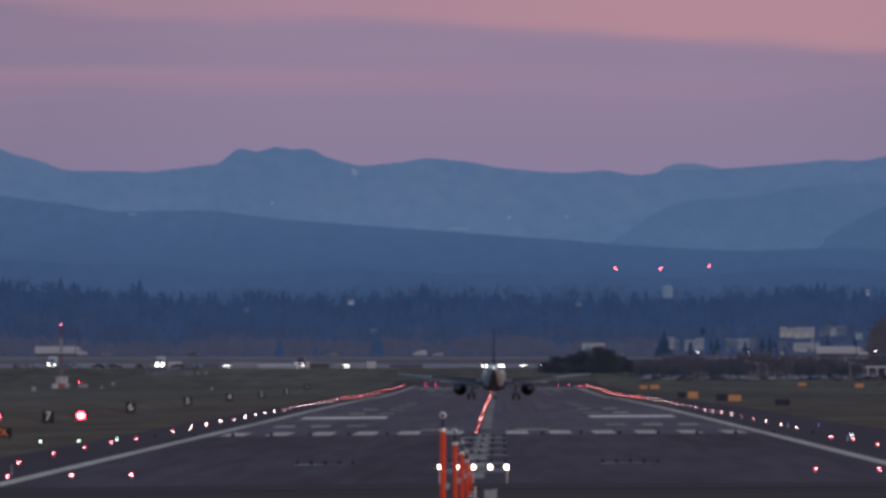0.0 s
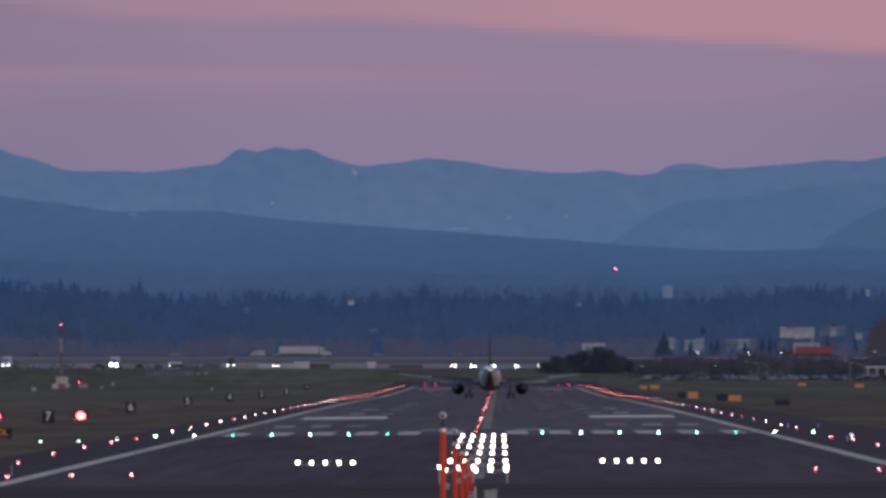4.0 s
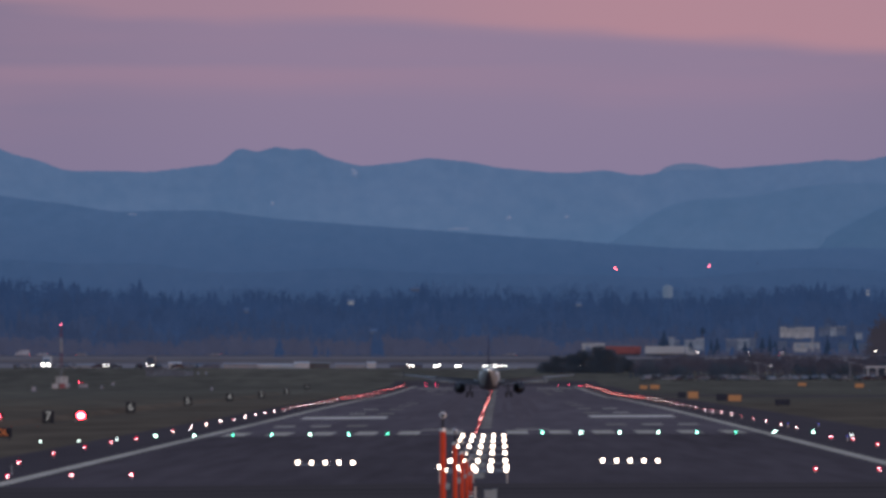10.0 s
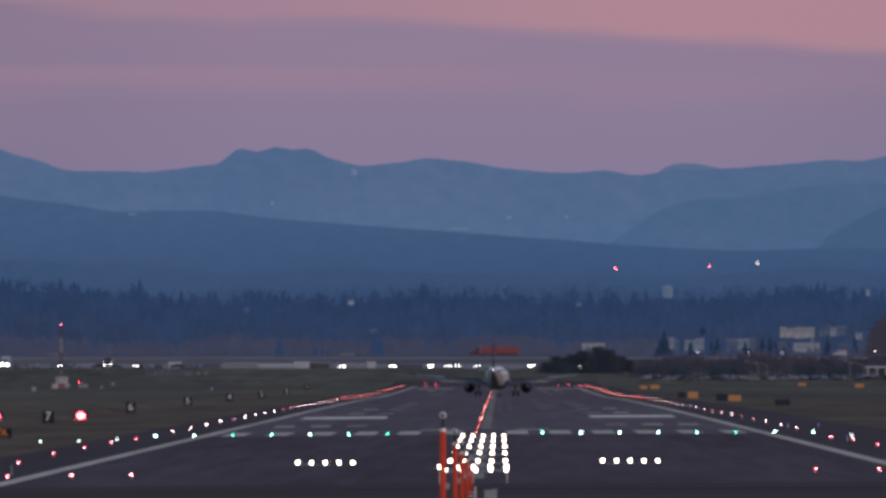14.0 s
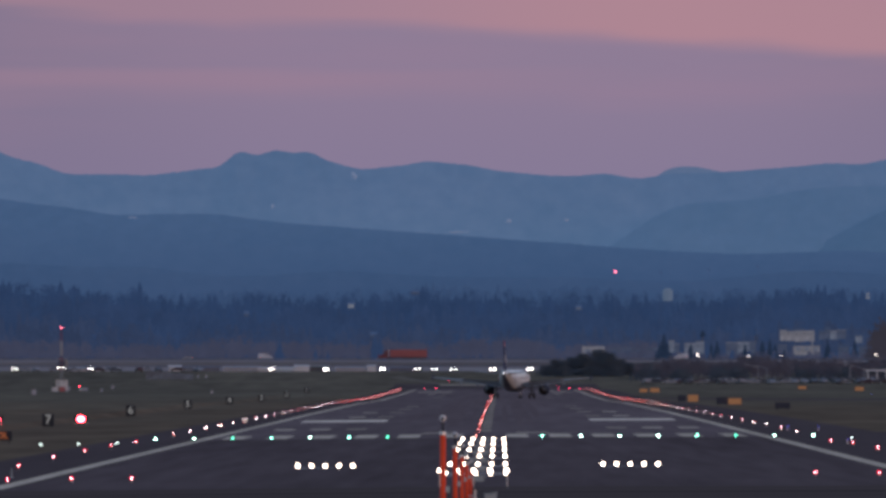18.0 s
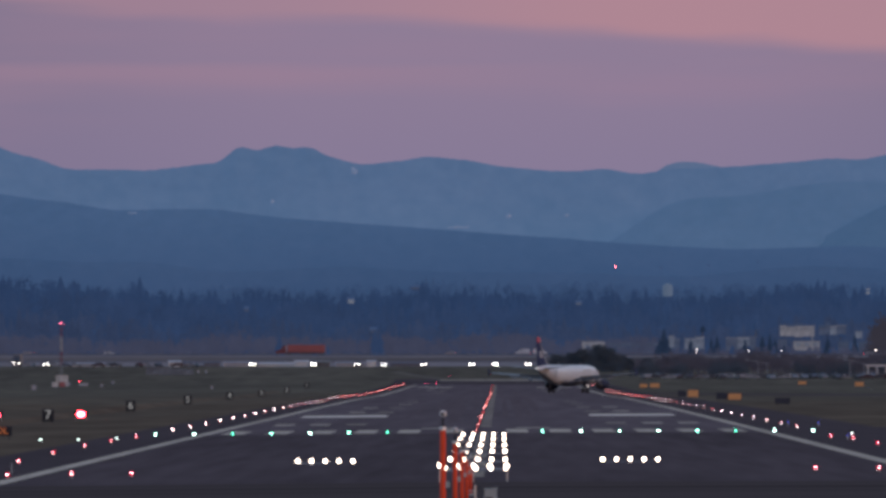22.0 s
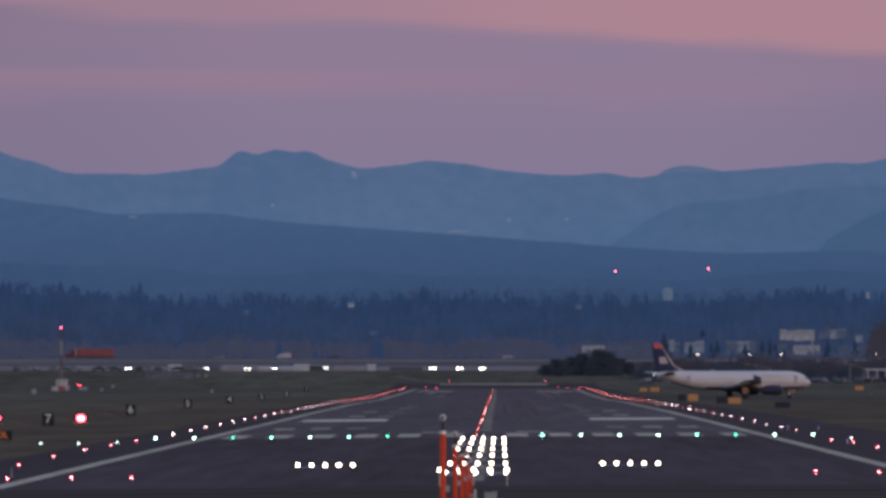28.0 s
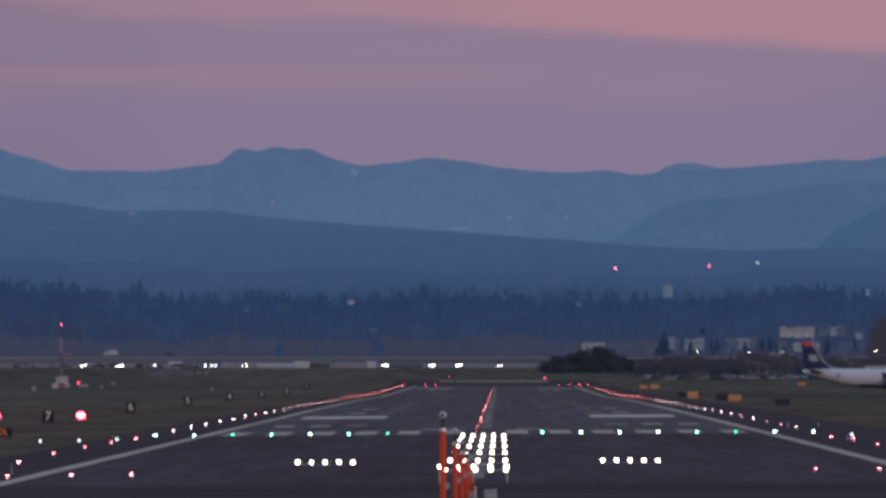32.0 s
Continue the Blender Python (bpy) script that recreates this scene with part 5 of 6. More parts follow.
MOVES.append((car(CARBODY[2], False, "white box van on the bank road", 0.2, True), "west",
              ((0, -27.9, 4704), (5.5, -109.2, 4704), (10, -173.4, 4704), (32, -487.7, 4704))))
MOVES.append((car(CARBODY[2], False, "white car on the bank road"), "west",
              ((0, -21.3, 4704), (5.5, -101.7, 4704), (10, -166.2, 4704), (32, -481.5, 4704))))
MOVES.append((car(CARBODY[2], False, "white van on the bank road", 0.2, True), "east",
              ((0, -536.0, 4698), (16.5, -122.0, 4698), (21, -9.1, 4698), (24, 66.4, 4698), (32, 267.9, 4698))))
MOVES.append((car(CARBODY[2], False, "white van on the bank road", 0.2, True), "west",
              ((0, 328.0, 4704), (22, 9.7, 4704), (24, -19.3, 4704), (28, -77.8, 4704), (30, -108.5, 4704), (32, -141.2, 4704))))
MOVES.append((car(CARBODY[0], False, "silver car on the bank road"), "west",
              ((0, 294.0, 4704), (28.5, -108.5, 4704), (31.5, -150.9, 4704), (32, -158.0, 4704))))
MOVES.append((car(CARBODY[0], False, "silver car on the bank road"), "west",
              ((0, -60.4, 4706), (8, -175.4, 4706), (32, -520.3, 4706))))
MOVES.append((car(CARBODY[0], False, "silver car on the bank road"), "east",
              ((0, -142.0, 4696), (8, 56.1, 4696), (32, 650.3, 4696))))
MOVES.append((car(CARBODY[1], False, "dark car on the bank road"), "west",
              ((0, -111.3, 4706), (5, -183.6, 4706), (32, -574.4, 4706))))
MOVES.append((car(CARBODY[0], False, "silver car on the bank road"), "west",
              ((0, 44.8, 4706), (9, -88.5, 4706), (15, -177.4, 4706), (32, -429.4, 4706))))
MOVES.append((car(CARBODY[0], False, "silver car on the bank road"), "east",
              ((0, -390.9, 4696), (9, -175.0, 4696), (17, 16.9, 4696), (32, 376.7, 4696))))
MOVES.append((car(CARBODY[0], False, "silver car on the bank road"), "west",
              ((0, 152.8, 4706), (19, -127.8, 4706), (22.5, -179.5, 4706), (32, -319.8, 4706))))
MOVES.append((car(CARBODY[2], False, "white car on the bank road"), "east",
              ((0, -675.9, 4696), (19, -214.2, 4696), (28, 4.5, 4696), (32, 101.7, 4696))))
MOVES.append((car(CARBODY[1], False, "dark car on the bank road"), "west",
              ((0, 360.1, 4706), (24, 0.4, 4706), (32, -119.6, 4706))))

# parked cars in the far car parks
PARKED_PAINT = [material("grey_parked_car", (0.10, 0.10, 0.115), 0.6, 0.1, 0.8, 0, spec=0.1), CARBODY[1], material("pale_parked_car", (0.11, 0.12, 0.145), 0.6, 0.1, 0.8, 0, spec=0.1), material("maroon_parked_car", (0.032, 0.016, 0.021), 0.6, 0.1, 0.8, 0, spec=0.1)]
PARKED = [car(m, False, "parked %s car in a far car park" % c, parked=True) for m, c in zip(PARKED_PAINT, ("grey", "dark", "pale", "dark red"))]
rng = random.Random(3)
ROW = [(47.0 + 3.2 * (k % 32) + rng.uniform(-0.9, 0.9), 3968 + 22 * (k // 32) + rng.uniform(-6, 6)) for k in range(64)] + [(-166.0 + 3.4 * k + rng.uniform(-1, 1), 4352 + 1.2 * k + rng.uniform(-5, 5)) for k in range(20) if k % 4]
for k, (x, y) in enumerate(ROW):
    m = pose(x, y, land(x, y), 0, 0, rng.choice((80, -95, 15, -165, 90)))
    if k < 4:
        PARKED[k].matrix_basis = m
    else:
        copy_thing(PARKED[rng.choice((0, 1, 2, 3, 1) if k < 64 else (1, 0, 2, 3, 2))], m)

# small things at the airfield's far edge
canopy = thing("canopy", "white flat canopy on posts at the airfield edge", "canopy")
canopy.matrix_basis = Matrix.Translation((119.6, 4022, land(119.6, 4022)))
part("roof", Shape().box(-4.0, 6.0, -2.0, 2.0, 3.2, 3.7, 0.04), SHED, canopy)
for x in (-3.2, -0.4, 2.4, 5.2):
    for y in (-1.6, 1.6):
        part("post", Shape().box(x - 0.15, x + 0.15, y - 0.15, y + 0.15, 0, 3.2), SHED, canopy)
part("kiosk", Shape().box(-2.8, 0.2, -1.0, 1.0, 0, 2.1, 0.03), WALL_GREY, canopy, "grey kiosk")

for x, y, h, s in ((81.6, 4000, 4.6, -1), (84.4, 4000, 4.3, -1), (110.2, 4000, 5.3, -1), (114.6, 4000, 4.2, -1)):
    t = thing("lamp_post", "unlit grey lamp post with a slanting arm", "lamp post", "unlit lamp posts")
    t.matrix_basis = Matrix.Translation((x, y, land(x, y)))
    part("pole", Shape().tube((0, 0, 0), (0, 0, h), 0.10, 0.06, 8), WALL_PALE, t)
    part("arm", Shape().tube((0, 0, h), (s * 3.3, 0, h + 0.9), 0.06, 0.05, 6), WALL_PALE, t)
    part("head", Shape().box(*sorted((s * 3.1, s * 4.0)), -0.15, 0.15, h + 0.82, h + 1.02, 0.03), WALL_PALE, t)

FENCE = material("weathered_steel_panel", (0.064, 0.068, 0.078), 0.9, 0.35, 1.5, 0.05, spec=0.0)
fence = thing("blast_fence", "grey slanted jet blast fence in the grass", "fence")
fence.matrix_basis = Matrix.Translation((-110.5, 4060, land(-110.5, 4060)))
for k in range(8):
    part("panel", Shape().outline([(0, 0.1), (0.9, 1.5), (1.4, 2.9 - 0.16 * k), (1.46, 2.9 - 0.16 * k), (1.0, 1.5), (0.1, 0.1)], 1.9 * k, 1.9 * k + 1.84), FENCE, fence)
    part("brace", Shape().tube((1.9 * k + 0.9, 2.0, 0), (1.9 * k + 0.9, 1.2, 2.0), 0.06, 0.06, 6), STEEL, fence)

for x, y, w, h in ((-109.2, 3049, 1.0, 1.2), (-110.8, 3463, 2.2, 0.9), (-112.5, 3782, 0.8, 0.9), (-98.3, 4100, 0.6, 1.0), (-94.9, 4100, 0.6, 1.0), (-92.3, 4100, 0.6, 1.0), (-69.3, 3153, 0.6, 0.8), (-101.6, 3324, 0.6, 0.9), (-118.2, 3549, 1.8, 1.0)):
    t = thing("field_box", "small pale equipment box standing in the grass", "equipment box", "equipment boxes")
    t.matrix_basis = Matrix.Translation((x, y, land(x, y)))
    part("body", Shape().box(-w / 2, w / 2, -0.4, 0.4, 0.15, h, 0.03), WALL_PALE, t)
    part("lid", Shape().box(-w / 2 - 0.05, w / 2 + 0.05, -0.45, 0.45, h, h + 0.06), WALL_GREY, t)
    part("plinth", Shape().box(-w / 2 - 0.1, w / 2 + 0.1, -0.5, 0.5, 0, 0.15), WALL_GREY, t)

post = thing("marker_post", "thin grey post with a cross arm before the runway", "post")
post.matrix_basis = Matrix.Translation((0.255, 500, land(0.255, 500)))
part("upright", Shape().tube((0, 0, 0), (0, 0, 0.72), 0.03, 0.03, 8), STEEL, post)
part("arm", Shape().tube((-0.3, 0, 0.5), (0.02, 0, 0.5), 0.02, 0.02, 6), STEEL, post)

for k, (x, y, z, h) in enumerate(((61.9, 4728, 6.9, 11.2), (60.2, 4728, 6.9, 7.5), (71.4, 4728, 6.9, 7.1), (78.9, 4728, 6.9, 7.5), (98.0, 4728, 6.9, 8.3), (100.5, 4728, 6.9, 9.1), (102.6, 4728, 6.9, 7.5), (121.7, 4728, 6.9, 8.3), (131.7, 4728, 6.9, 8.9), (81.4, 4728, 6.9, 8.3), (91.4, 4728, 6.9, 7.1), (-79.8, 4728, 8.0, 8.0), (-66.5, 4728, 8.0, 4.6), (-44.6, 4728, 8.0, 9.6), (-42.6, 4728, 8.0, 8.6), (-62.0, 4728, 8.0, 3.8))):
    rng = random.Random(200 + k)
    t = thing("fir_tree", "dark blue-green fir tree beside far buildings", "tree", "firs by the buildings")
    t.matrix_basis = Matrix.Translation((x, y, z))
    crown = Shape()
    conifer(crown, 0, 0, 0.6, h * 1.05, rng)
    conifer(crown, 0.2, 0.3, 0.3, h * 0.9, rng)
    part("trunk", Shape().tube((0, 0, -3), (0, 0, h * 0.6), 0.25, 0.12, 6), BARK, t)
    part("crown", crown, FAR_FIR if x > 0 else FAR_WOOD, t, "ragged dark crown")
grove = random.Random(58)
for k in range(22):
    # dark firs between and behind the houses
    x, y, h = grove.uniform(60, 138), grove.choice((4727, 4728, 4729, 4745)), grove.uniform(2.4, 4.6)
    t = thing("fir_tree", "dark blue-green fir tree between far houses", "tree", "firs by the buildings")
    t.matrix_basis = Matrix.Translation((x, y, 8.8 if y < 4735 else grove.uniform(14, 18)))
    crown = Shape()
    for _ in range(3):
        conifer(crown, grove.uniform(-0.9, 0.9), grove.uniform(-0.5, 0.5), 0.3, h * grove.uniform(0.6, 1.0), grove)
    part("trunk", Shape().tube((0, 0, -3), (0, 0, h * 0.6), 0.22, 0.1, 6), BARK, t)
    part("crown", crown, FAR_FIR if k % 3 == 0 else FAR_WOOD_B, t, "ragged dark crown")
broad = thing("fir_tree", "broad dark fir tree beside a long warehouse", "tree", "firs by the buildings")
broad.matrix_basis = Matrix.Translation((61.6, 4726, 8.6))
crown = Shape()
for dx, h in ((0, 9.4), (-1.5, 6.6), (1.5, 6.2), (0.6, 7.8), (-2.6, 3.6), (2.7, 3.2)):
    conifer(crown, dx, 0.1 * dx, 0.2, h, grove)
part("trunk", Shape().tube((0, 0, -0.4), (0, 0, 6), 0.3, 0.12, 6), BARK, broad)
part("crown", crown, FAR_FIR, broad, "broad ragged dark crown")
rng = random.Random(77)
# brown twigs with haze painted in as emission
TALL_BROWN = haze_glow_material("hazy_brown_twigs", (0.004, 0.004, 0.004), (0.006, 0.005, 0.005), (0.033, 0.031, 0.045), 16.0, vary=0.13)
for x, h in ((139.1, 16.5), (142.0, 18.0), (144.5, 15.0)):
    t = thing("bare_tree", "tall bare brown-grey tree beyond the bank", "tree", "tall bare trees")
    t.matrix_basis = Matrix.Translation((x, 4727, 5.5))
    crown = Shape()
    for _ in range(9):
        round_top(crown, rng.uniform(-1.8, 1.8), rng.uniform(-1, 1), 0, h * rng.uniform(0.7, 1.0), rng, True)
    part("trunk", Shape().tube((0, 0, 0), (0, 0, h * 0.7), 0.4, 0.15, 6), BARK, t)
    part("crown", crown, TALL_BROWN, t, "fine bare crown")
stake = thing("marker_post", "thin pale stake at the pavement edge", "post")
SX, SY = -24.1, 667
stake.matrix_basis = Matrix.Translation((SX, SY, land(SX, SY)))
part("upright", Shape().tube((0, 0, 0), (0, 0, 0.52), 0.022, 0.022, 8), GREY_BOX, stake)
part("foot", Shape().tube((0, 0, 0), (0, 0, 0.04), 0.07, 0.05, 8), STEEL, stake)

rng = random.Random(91)
verge = Shape()
for k in range(330):
    vx = rng.uniform(26, 148)
    round_top(verge, vx, rng.uniform(4725, 4729), 8.6, rng.uniform(1.2, 4.6) * (1.35 if k % 6 == 0 else 1.0) * (0.7 + 0.6 * abs(noise.noise(Vector((vx * 0.07, 3.3, 0))))), rng)
solid("verge_scrub", verge, FAR_SCRUB, "bare grey scrub before far buildings", "scrub", "stuff")


# ---- the airliner ----
SKIN = material("white_aircraft_skin", (0.265, 0.278, 0.302), 0.5, 0.06, 3.0, 0.02, spec=0.25)
BELLY = material("dark_blue_belly_paint_and_shade", (0.035, 0.04, 0.065), 0.35, 0.1, 3.0, 0.02)
WINGGREY = material("grey_wing_skin", (0.105, 0.115, 0.135), 0.55, 0.12, 2.0, 0.02)
FIN_BLUE = material("navy_fin_paint", (0.015, 0.021, 0.054), 0.6, 0.1, 2.0, 0.02, spec=0.05)
FIN_RED = material("red_fin_paint", (0.24, 0.022, 0.040), 0.6, 0.1, 2.0, 0.02)
FIN_GREY = material("pale_grey_stripe_paint", (0.14, 0.15, 0.175), 0.4, 0.1, 2.0, 0.02)
NACELLE = material("navy_nacelle_paint", (0.020, 0.024, 0.044), 0.8, 0.1, 1.5, 0.02, spec=0.05)
METAL = material("bare_engine_metal", (0.06, 0.06, 0.07), 0.55, 0.2, 0.5, 0.05, 0.9)
NAV_WHITE = lamp_glass("white_tail_lamp", (1.0, 0.95, 0.9), 7)
NAV_GREEN = lamp_glass("green_wing_lamp", (0.2, 1.0, 0.6), 1.2)
NAV_RED = lamp_glass("red_wing_lamp", (1.0, 0.05, 0.05), 3)

TITLE = material("faint_grey_title", (0.215, 0.222, 0.24), 0.5, 0.1, 0.5, 0)
GEAR = material("dull_gear_steel", (0.045, 0.045, 0.052), 0.8, 0.2, 0.3, 0.05, spec=0.1)
WINDOW_SHADE = material("grey_cabin_pane", (0.22, 0.22, 0.24), 0.3, 0.1, 0.5, 0)
plane = thing("airliner", "white twin-jet airliner with a navy fin rolling on the runway", "airliner")
BODY = [(18.78, 0.06, 3.36, 0.06), (18.62, 0.48, 3.38, 0.43), (18.2, 0.95, 3.45, 0.85), (17.5, 1.40, 3.57, 1.30), (16.6, 1.72, 3.72, 1.66), (15.2, 1.92, 3.85, 1.95), (13.5, 1.975, 3.9, 2.07),
        (0, 1.975, 3.9, 2.07), (-7.0, 1.975, 3.9, 2.07), (-9.5, 1.90, 4.05, 1.93), (-12.0, 1.62, 4.38, 1.62), (-14.5, 1.20, 4.75, 1.22), (-16.8, 0.72, 5.05, 0.78), (-18.2, 0.36, 5.22, 0.42), (-18.75, 0.14, 5.28, 0.18)]
part("fuselage", Shape().rings(BODY[:9], "y", 22, -0.72, math.pi + 0.72, False), SKIN, plane, "white upper fuselage", True)
part("tail_cone", Shape().rings(BODY[8:], "y", 26, -1.12, math.pi + 1.12, False), SKIN, plane, "white tail cone", True)
# tail underside: shading painted in as a dark strip
part("tail_belly", Shape().rings(BODY[8:], "y", 6, math.pi + 1.12, 2 * math.pi - 1.12, False), BELLY, plane, "tail underside with shading painted in dark blue", True)
# belly: dark livery blue, with the shade under the body painted in
part("belly", Shape().rings(BODY[:9], "y", 10, math.pi + 0.72, 2 * math.pi - 0.72, False), BELLY, plane, "belly in dark blue paint that also holds shade", True)
part("wing_fairing", Shape().rings([(7.5, 0.6, 2.35, 0.3), (5.5, 1.7, 2.3, 0.75), (1.0, 2.0, 2.25, 0.85), (-2.5, 1.6, 2.35, 0.7), (-5, 0.5, 2.5, 0.3)], "y", 16), BELLY, plane, "dark wing root fairing", True)
part("tail_lamp", Shape().ball((0, -18.85, 5.28), 0.08, 6), NAV_WHITE, plane, "white tail lamp", True)
part("exhaust_cone", Shape().rings([(-18.7, 0.13, 5.28, 0.17), (-18.85, 0.1, 5.28, 0.13)], "y", 10), METAL, plane)
for a in (0.42, math.pi - 0.92):
    part("cockpit_window", Shape().rings([(16.95, 1.62, 3.65, 1.57), (17.45, 1.44, 3.57, 1.34)], "y", 5, a, a + 0.5, False), GLASS, plane, "dark cockpit side window")
part("windscreen", Shape().rings([(17.5, 1.43, 3.57, 1.33), (17.9, 1.19, 3.51, 1.09)], "y", 8, 0.5, math.pi - 0.5, False), GLASS, plane, "dark windscreen")
pane = Shape().box(-0.012, 0.012, -0.12, 0.12, -0.17, 0.17).mesh("cabin_window", WINDOW_SHADE)
for s in (-1, 1):
    for k in range(38):
        part("cabin_window", pane, None, plane, "", False, Matrix.Translation((s * 1.955, 12.6 - 0.58 * k, 4.28)))
    for y in (14.3, -11.4):
        part("cabin_door", Shape().box(s * (1.93 if y > 0 else 1.72) - 0.02, s * (1.93 if y > 0 else 1.72) + 0.02, y - 0.42, y + 0.42, 3.25, 5.0), FIN_GREY, plane)
    part("title_bar", Shape().box(s * 1.93 - 0.006, s * 1.93 + 0.012, 5.6, 10.8, 4.75, 5.05), TITLE, plane, "faint grey livery bar")


def airfoil(sections):
    """A wing from flat sections (x, leading y, trailing y, z, thickness)."""
    sh = Shape()
    for x, a, b, z, th in sections:
        c = a - b
        sh.v += [(x, a, z), (x, a - 0.15 * c, z + th * 0.55), (x, a - 0.45 * c, z + th * 0.6), (x, b, z + 0.03), (x, b, z - 0.03), (x, a - 0.45 * c, z - th * 0.4), (x, a - 0.15 * c, z - th * 0.4)]
    m = 7
    for k in range(len(sections) - 1):
        sh.f += [(k * m + i, k * m + (i + 1) % m, (k + 1) * m + (i + 1) % m, (k + 1) * m + i) for i in range(m)]
    sh.f += [tuple(range(m))[::-1], tuple(range((len(sections) - 1) * m, len(sections) * m))]
    return sh


for s in (-1, 1):
    wing = part("wing", airfoil([(s * 1.2, 6.9, -0.4, 2.75, 0.85), (s * 6.4, 4.1, -0.6, 3.30, 0.55), (s * 16.6, -1.2, -2.9, 4.35, 0.20)]), WINGGREY, plane, "swept grey wing", True)
    part("flap", airfoil([(s * 2.2, -0.35, -1.9, 2.45, 0.15), (s * 6.3, -0.55, -1.75, 2.95, 0.13), (s * 12.0, -1.6, -2.6, 3.55, 0.10)]), WINGGREY, wing, "lowered flap")
    part("spoiler", Shape().add([(s * 3.0, 0.9, 3.1), (s * 10.5, -0.4, 3.80), (s * 10.5, -1.0, 4.10), (s * 3.0, 0.1, 3.55)], [(0, 1, 2, 3)]), FIN_GREY, wing, "raised spoiler panel")
    part("wingtip_fence", Shape().outline([(-1.3, 4.15), (-2.9, 3.6), (-3.2, 3.7), (-3.0, 4.4), (-3.2, 5.1), (-2.9, 5.2), (-1.3, 4.5)], s * 16.6, s * 16.66), FIN_BLUE, wing, "small navy wingtip fence")
    for x in (3.6, 7.4, 10.8):
        part("flap_fairing", Shape().rings([(0.6 - x * 0.12, 0.05, 2.35 + x * 0.085, 0.05), (-0.8 - x * 0.12, 0.22, 2.25 + x * 0.085, 0.25), (-2.6 - x * 0.12, 0.05, 2.3 + x * 0.085, 0.05)], "y", 8), WINGGREY, wing, "", True).location.x = s * x
    eng = part("engine", Shape().rings([(8.7, 0.98, 0, 0.98), (8.4, 1.10, 0, 1.10), (6.9, 1.16, 0, 1.16), (5.2, 1.02, 0, 1.02), (4.6, 0.88, 0, 0.88)], "y", 22, cap=False), NACELLE, plane, "navy engine nacelle", True,
               Matrix.Translation((s * 5.75, 0, 1.85)))
    part("intake_lip", Shape().rings([(8.5, 1.08, 0, 1.08), (8.78, 1.03, 0, 1.03), (8.8, 0.93, 0, 0.93), (8.4, 0.88, 0, 0.88)], "y", 22, cap=False), METAL, eng, "bare metal lip", True)
    part("fan", Shape().rings([(8.0, 0.95, 0, 0.95), (8.05, 0.3, 0, 0.3), (8.45, 0.03, 0, 0.03)], "y", 18), SIGN_BLACK, eng, "dark fan disc")
    part("exhaust", Shape().rings([(5.2, 0.80, 0, 0.80), (4.2, 0.60, 0, 0.60), (3.9, 0.35, 0, 0.35), (3.3, 0.06, 0, 0.06)], "y", 18), METAL, eng, "dark exhaust nozzle", True)
    part("pylon", Shape().outline([(8.0, 1.05), (4.0, 1.35), (1.2, 1.2), (2.6, 0.75), (5.2, 0.85)], -0.14, 0.14), SKIN, eng, "white pylon")
    part("tailplane", airfoil([(s * 0.4, -13.9, -17.2, 5.15, 0.35), (s * 6.2, -17.0, -18.5, 5.75, 0.14)]), WINGGREY, plane, "grey tailplane", True)
    part("wing_lamp", Shape().ball((s * 16.5, -1.25, 4.36), 0.10, 6), NAV_RED if s < 0 else NAV_GREEN, plane, "wing tip lamp", True)
    gear = part("main_gear", Shape().tube((s * 3.8, 1.1, 0.55), (s * 3.6, 1.0, 2.6), 0.10, 0.13, 10), GEAR, plane, "main landing gear leg")
    part("drag_brace", Shape().tube((s * 3.75, 1.1, 1.3), (s * 2.6, 1.1, 2.4), 0.05, 0.05, 8), GEAR, gear)
    part("gear_door", Shape().box(s * 4.05 - 0.03, s * 4.05 + 0.03, 0.4, 1.9, 1.1, 2.6), BELLY, gear)
    for x in (-0.46, 0.46):
        part("wheel", Shape().rings([(-0.2, 0.45, 0.58, 0.45), (-0.15, 0.57, 0.58, 0.57), (0.15, 0.57, 0.58, 0.57), (0.2, 0.45, 0.58, 0.45)], "x", 16), DARK, gear, "black tyre", True,
             Matrix.Translation((s * 3.8 + x, 1.1, 0)))
gear = part("nose_gear", Shape().tube((0, 13.75, 0.4), (0, 13.6, 2.4), 0.10, 0.12, 10), STEEL, plane, "nose landing gear leg")
for x in (-0.25, 0.25):
    part("wheel", Shape().rings([(-0.12, 0.3, 0.39, 0.3), (-0.08, 0.385, 0.39, 0.385), (0.08, 0.385, 0.39, 0.385), (0.12, 0.3, 0.39, 0.3)], "x", 14), DARK, gear, "black tyre", True, Matrix.Translation((x, 13.75, 0)))
for s in (-1, 1):
    part("gear_door", Shape().box(s * 0.45 - 0.02, s * 0.45 + 0.02, 13.0, 15.0, 1.2, 1.95), BELLY, gear)
def tapered(pts, root, tip):
    """A fin form (y, z) whose half thickness shrinks from root to tip."""
    sh, m = Shape(), len(pts)
    half = [root + (tip - root) * max(0.0, min(1.0, (z - 5.6) / 6.35)) for _, z in pts]
    sh.add([(-h, y, z) for h, (y, z) in zip(half, pts)] + [(h, y, z) for h, (y, z) in zip(half, pts)],
           [tuple(range(m)), tuple(range(m, 2 * m))[::-1]] + [(k, m + k, m + (k + 1) % m, (k + 1) % m) for k in range(m)])
    return sh


fin = part("fin", tapered([(-11.4, 5.8), (-14.2, 7.2), (-16.75, 10.85), (-18.75, 10.85), (-17.6, 5.6), (-13.0, 5.6)], 0.15, 0.05), FIN_BLUE, plane, "navy blue fin")
part("fin_tip", tapered([(-16.75, 10.86), (-17.4, 11.95), (-19.15, 11.95), (-18.75, 10.86)], 0.12, 0.045), FIN_RED, fin, "red fin tip")
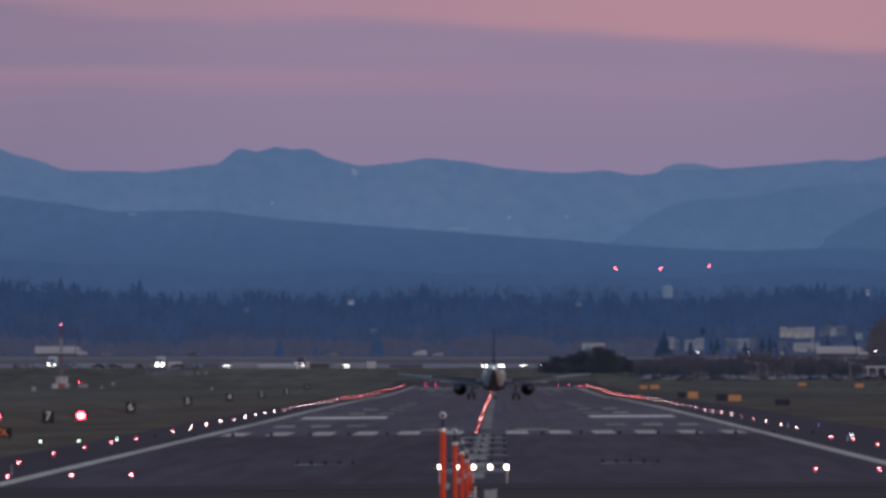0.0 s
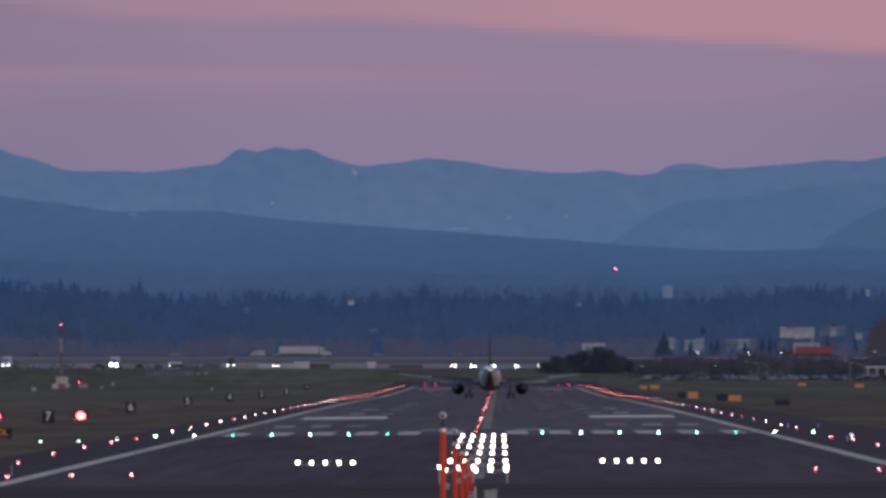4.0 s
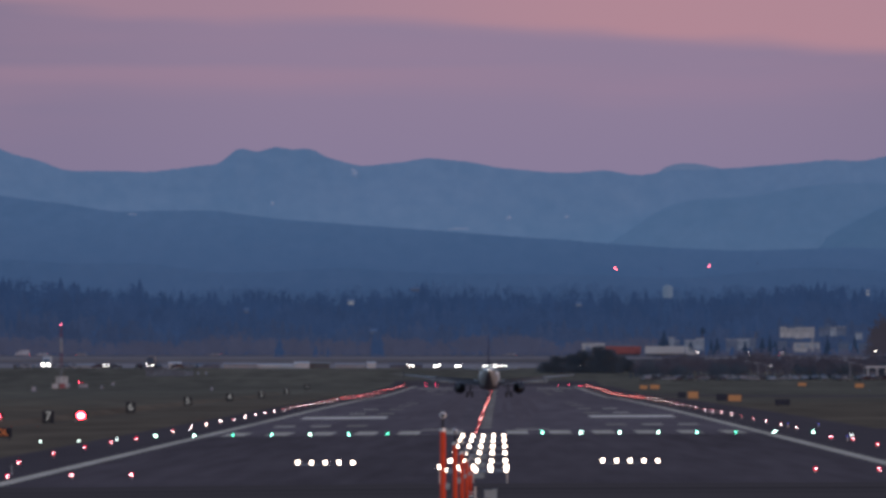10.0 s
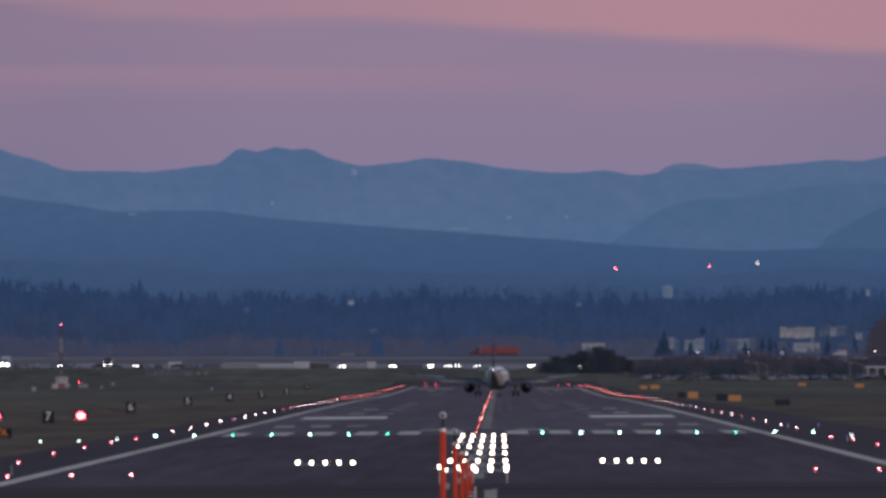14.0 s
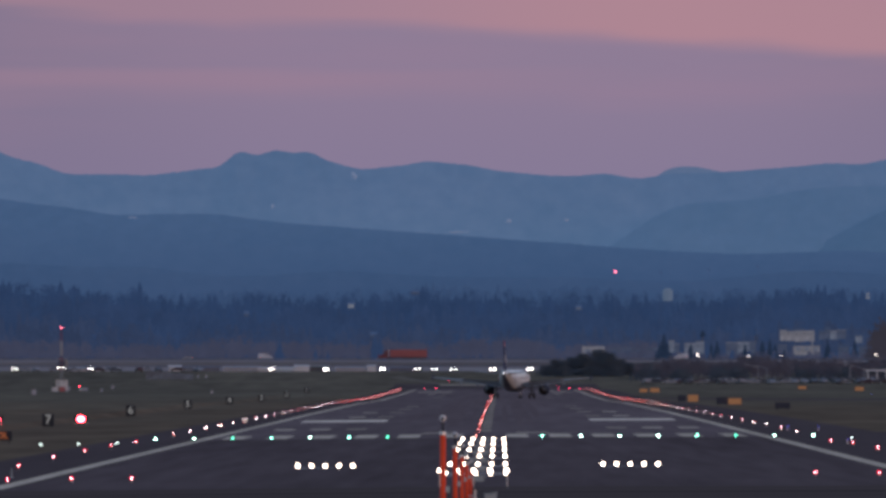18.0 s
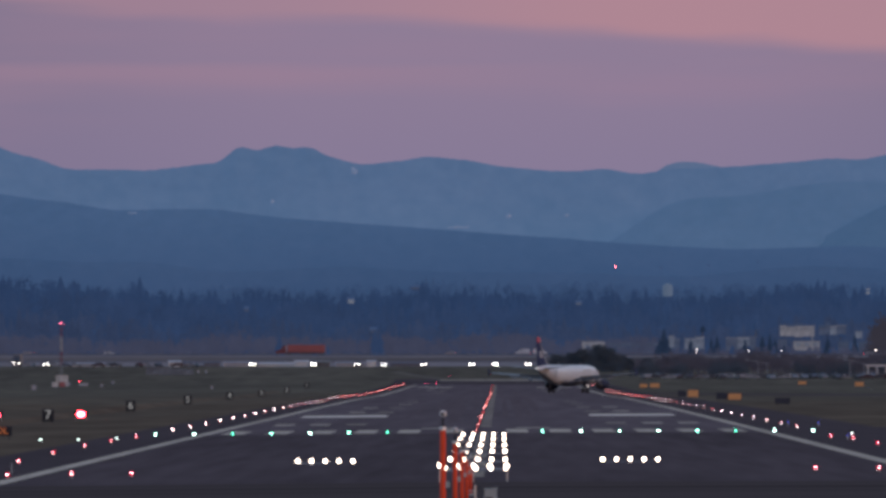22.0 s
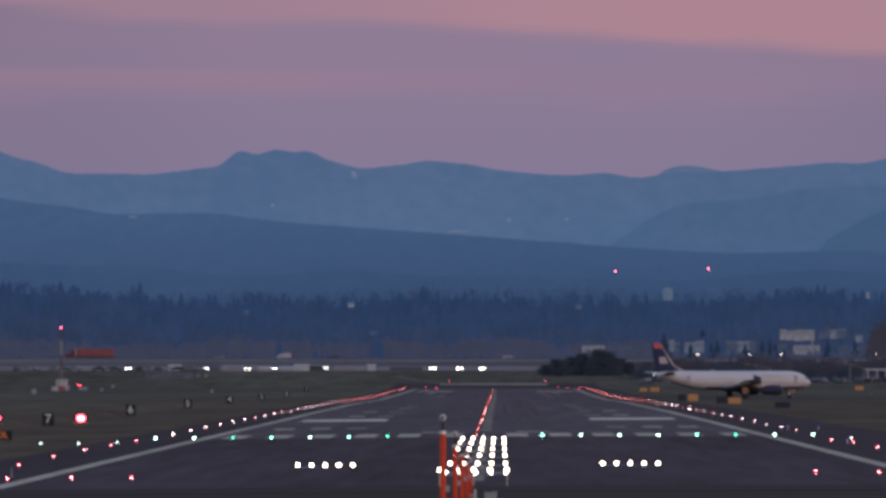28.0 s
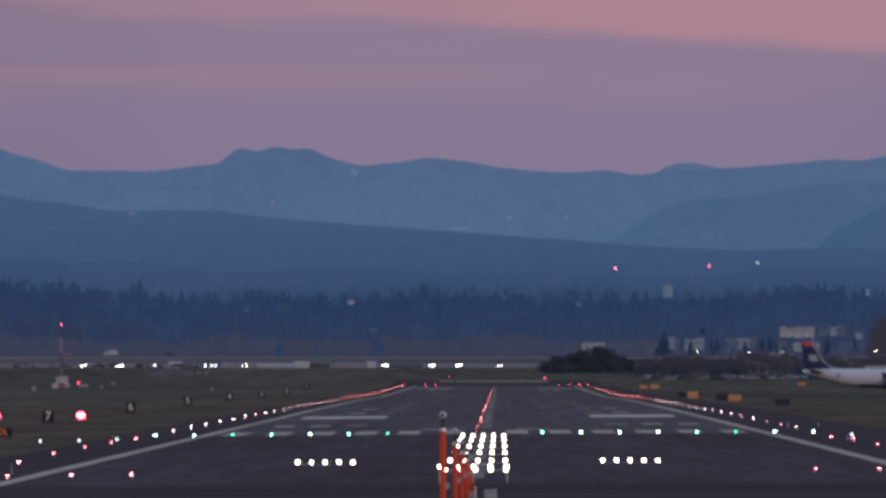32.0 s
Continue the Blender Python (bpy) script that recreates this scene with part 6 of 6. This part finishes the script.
part("fin_edge", tapered([(-11.2, 5.75), (-14.1, 7.25), (-17.38, 11.9), (-16.95, 11.4), (-16.9, 10.9), (-14.75, 7.4), (-12.6, 5.9)], 0.165, 0.06), FIN_GREY, fin, "pale leading edge stripe")
part("emblem", Shape().outline([(-15.6, 7.55), (-17.6, 7.55), (-17.8, 9.0), (-16.1, 9.0)], -0.13, 0.13), FIN_GREY, fin, "pale square emblem")
part("rudder", Shape().outline([(-17.62, 5.7), (-18.77, 10.8), (-19.16, 11.95), (-19.32, 11.95), (-19.4, 10.8), (-18.6, 5.9)], -0.06, 0.06), FIN_BLUE, fin, "rudder")
part("taxi_lamp", Shape().ball((0, 13.95, 1.55), 0.12, 8), NAV_WHITE, gear, "lit nose gear lamp", True)
for y in (9.5, -4.5):
    part("blade_antenna", Shape().outline([(y, 5.9), (y - 0.35, 6.4), (y - 0.6, 6.4), (y - 0.55, 5.9)], -0.03, 0.03), SKIN, plane, "white blade antenna")
part("beacon", Shape().ball((0, 2.0, 6.02), 0.14, 6), GREY_BOX, plane, "", True)


def motions():
    """All that moves: the airliner, the traffic, the lamp heads that swing round to light up, the added hoods that
    blink the mast lamps.
    """
    rows = ((0, 0.24, 2181, 0), (3, -0.1, 2292, 0), (6, -1.2, 2388, 0), (10, -0.8, 2497, 0.3), (13, 0.1, 2572, 1.5), (14.5, 0.9, 2606, 2.2), (17, 2.6, 2662, 4), (18.5, 5, 2694, 7.5), (20, 8.6, 2722, 12.3), (22, 15.5, 2750, 19.5), (23, 19.4, 2760, 25), (24, 24.6, 2768, 30), (25, 30.9, 2775, 38.5), (28, 51.8, 2792, 65), (29.5, 63.3, 2798, 77), (32, 86.3, 2803, 87))
    walk(plane, [(t, pose(x, y, land(x, y) + 0.03, 0, 0, -h)) for t, x, y, h in rows])
    for ob, kind, rows in MOVES:
        if kind == "lower":
            walk(ob, [(t, pose(x, y, 4.86, 0, 0, LOWER_YAW)) for t, x, y in rows])
        else:
            walk(ob, [(t, pose(x, y, 8.84, 0, 0, -90 if kind == "east" else 90)) for t, x, y in rows])
    # switching on: heads swing their lit lenses round from behind
    for head, z, x in SWITCHED:
        walk(head, [(t, pose(x, 0, z, 0, 0, a)) for t, a in ((0, 180), (0.07, 180), (0.17, 120), (0.27, 60), (0.37, 0), (32, 0))])
    for hood, name in BEACONS:
        shown = FLASHES[name]
        rows, side, yaw = [], shown[0], 0 if shown[0] == "1" else 180
        rows.append((0, yaw))
        for k in range(1, len(shown)):
            if shown[k] != side:
                t = 0.5 * k
                rows += [(t - 0.3, yaw), (t - 0.233, yaw + 60), (t - 0.167, yaw + 120), (t - 0.1, yaw + 180)]
                side, yaw = shown[k], yaw + 180
        rows.append((32, yaw))
        walk(hood, [(t, pose(0, 0, 0, 0, 0, a)) for t, a in rows])


FLASHES = {"A": "11001100110011011101110110011001100110011001100110011001101110111", "B": "11001100010001000100010001100110011001100110011001100110011001100", "C": "11001101001111011001101110111011001101110111011101110110111011101", "D": "01001001000001001001001000001000001001000101001001000101001001001"}
motions()
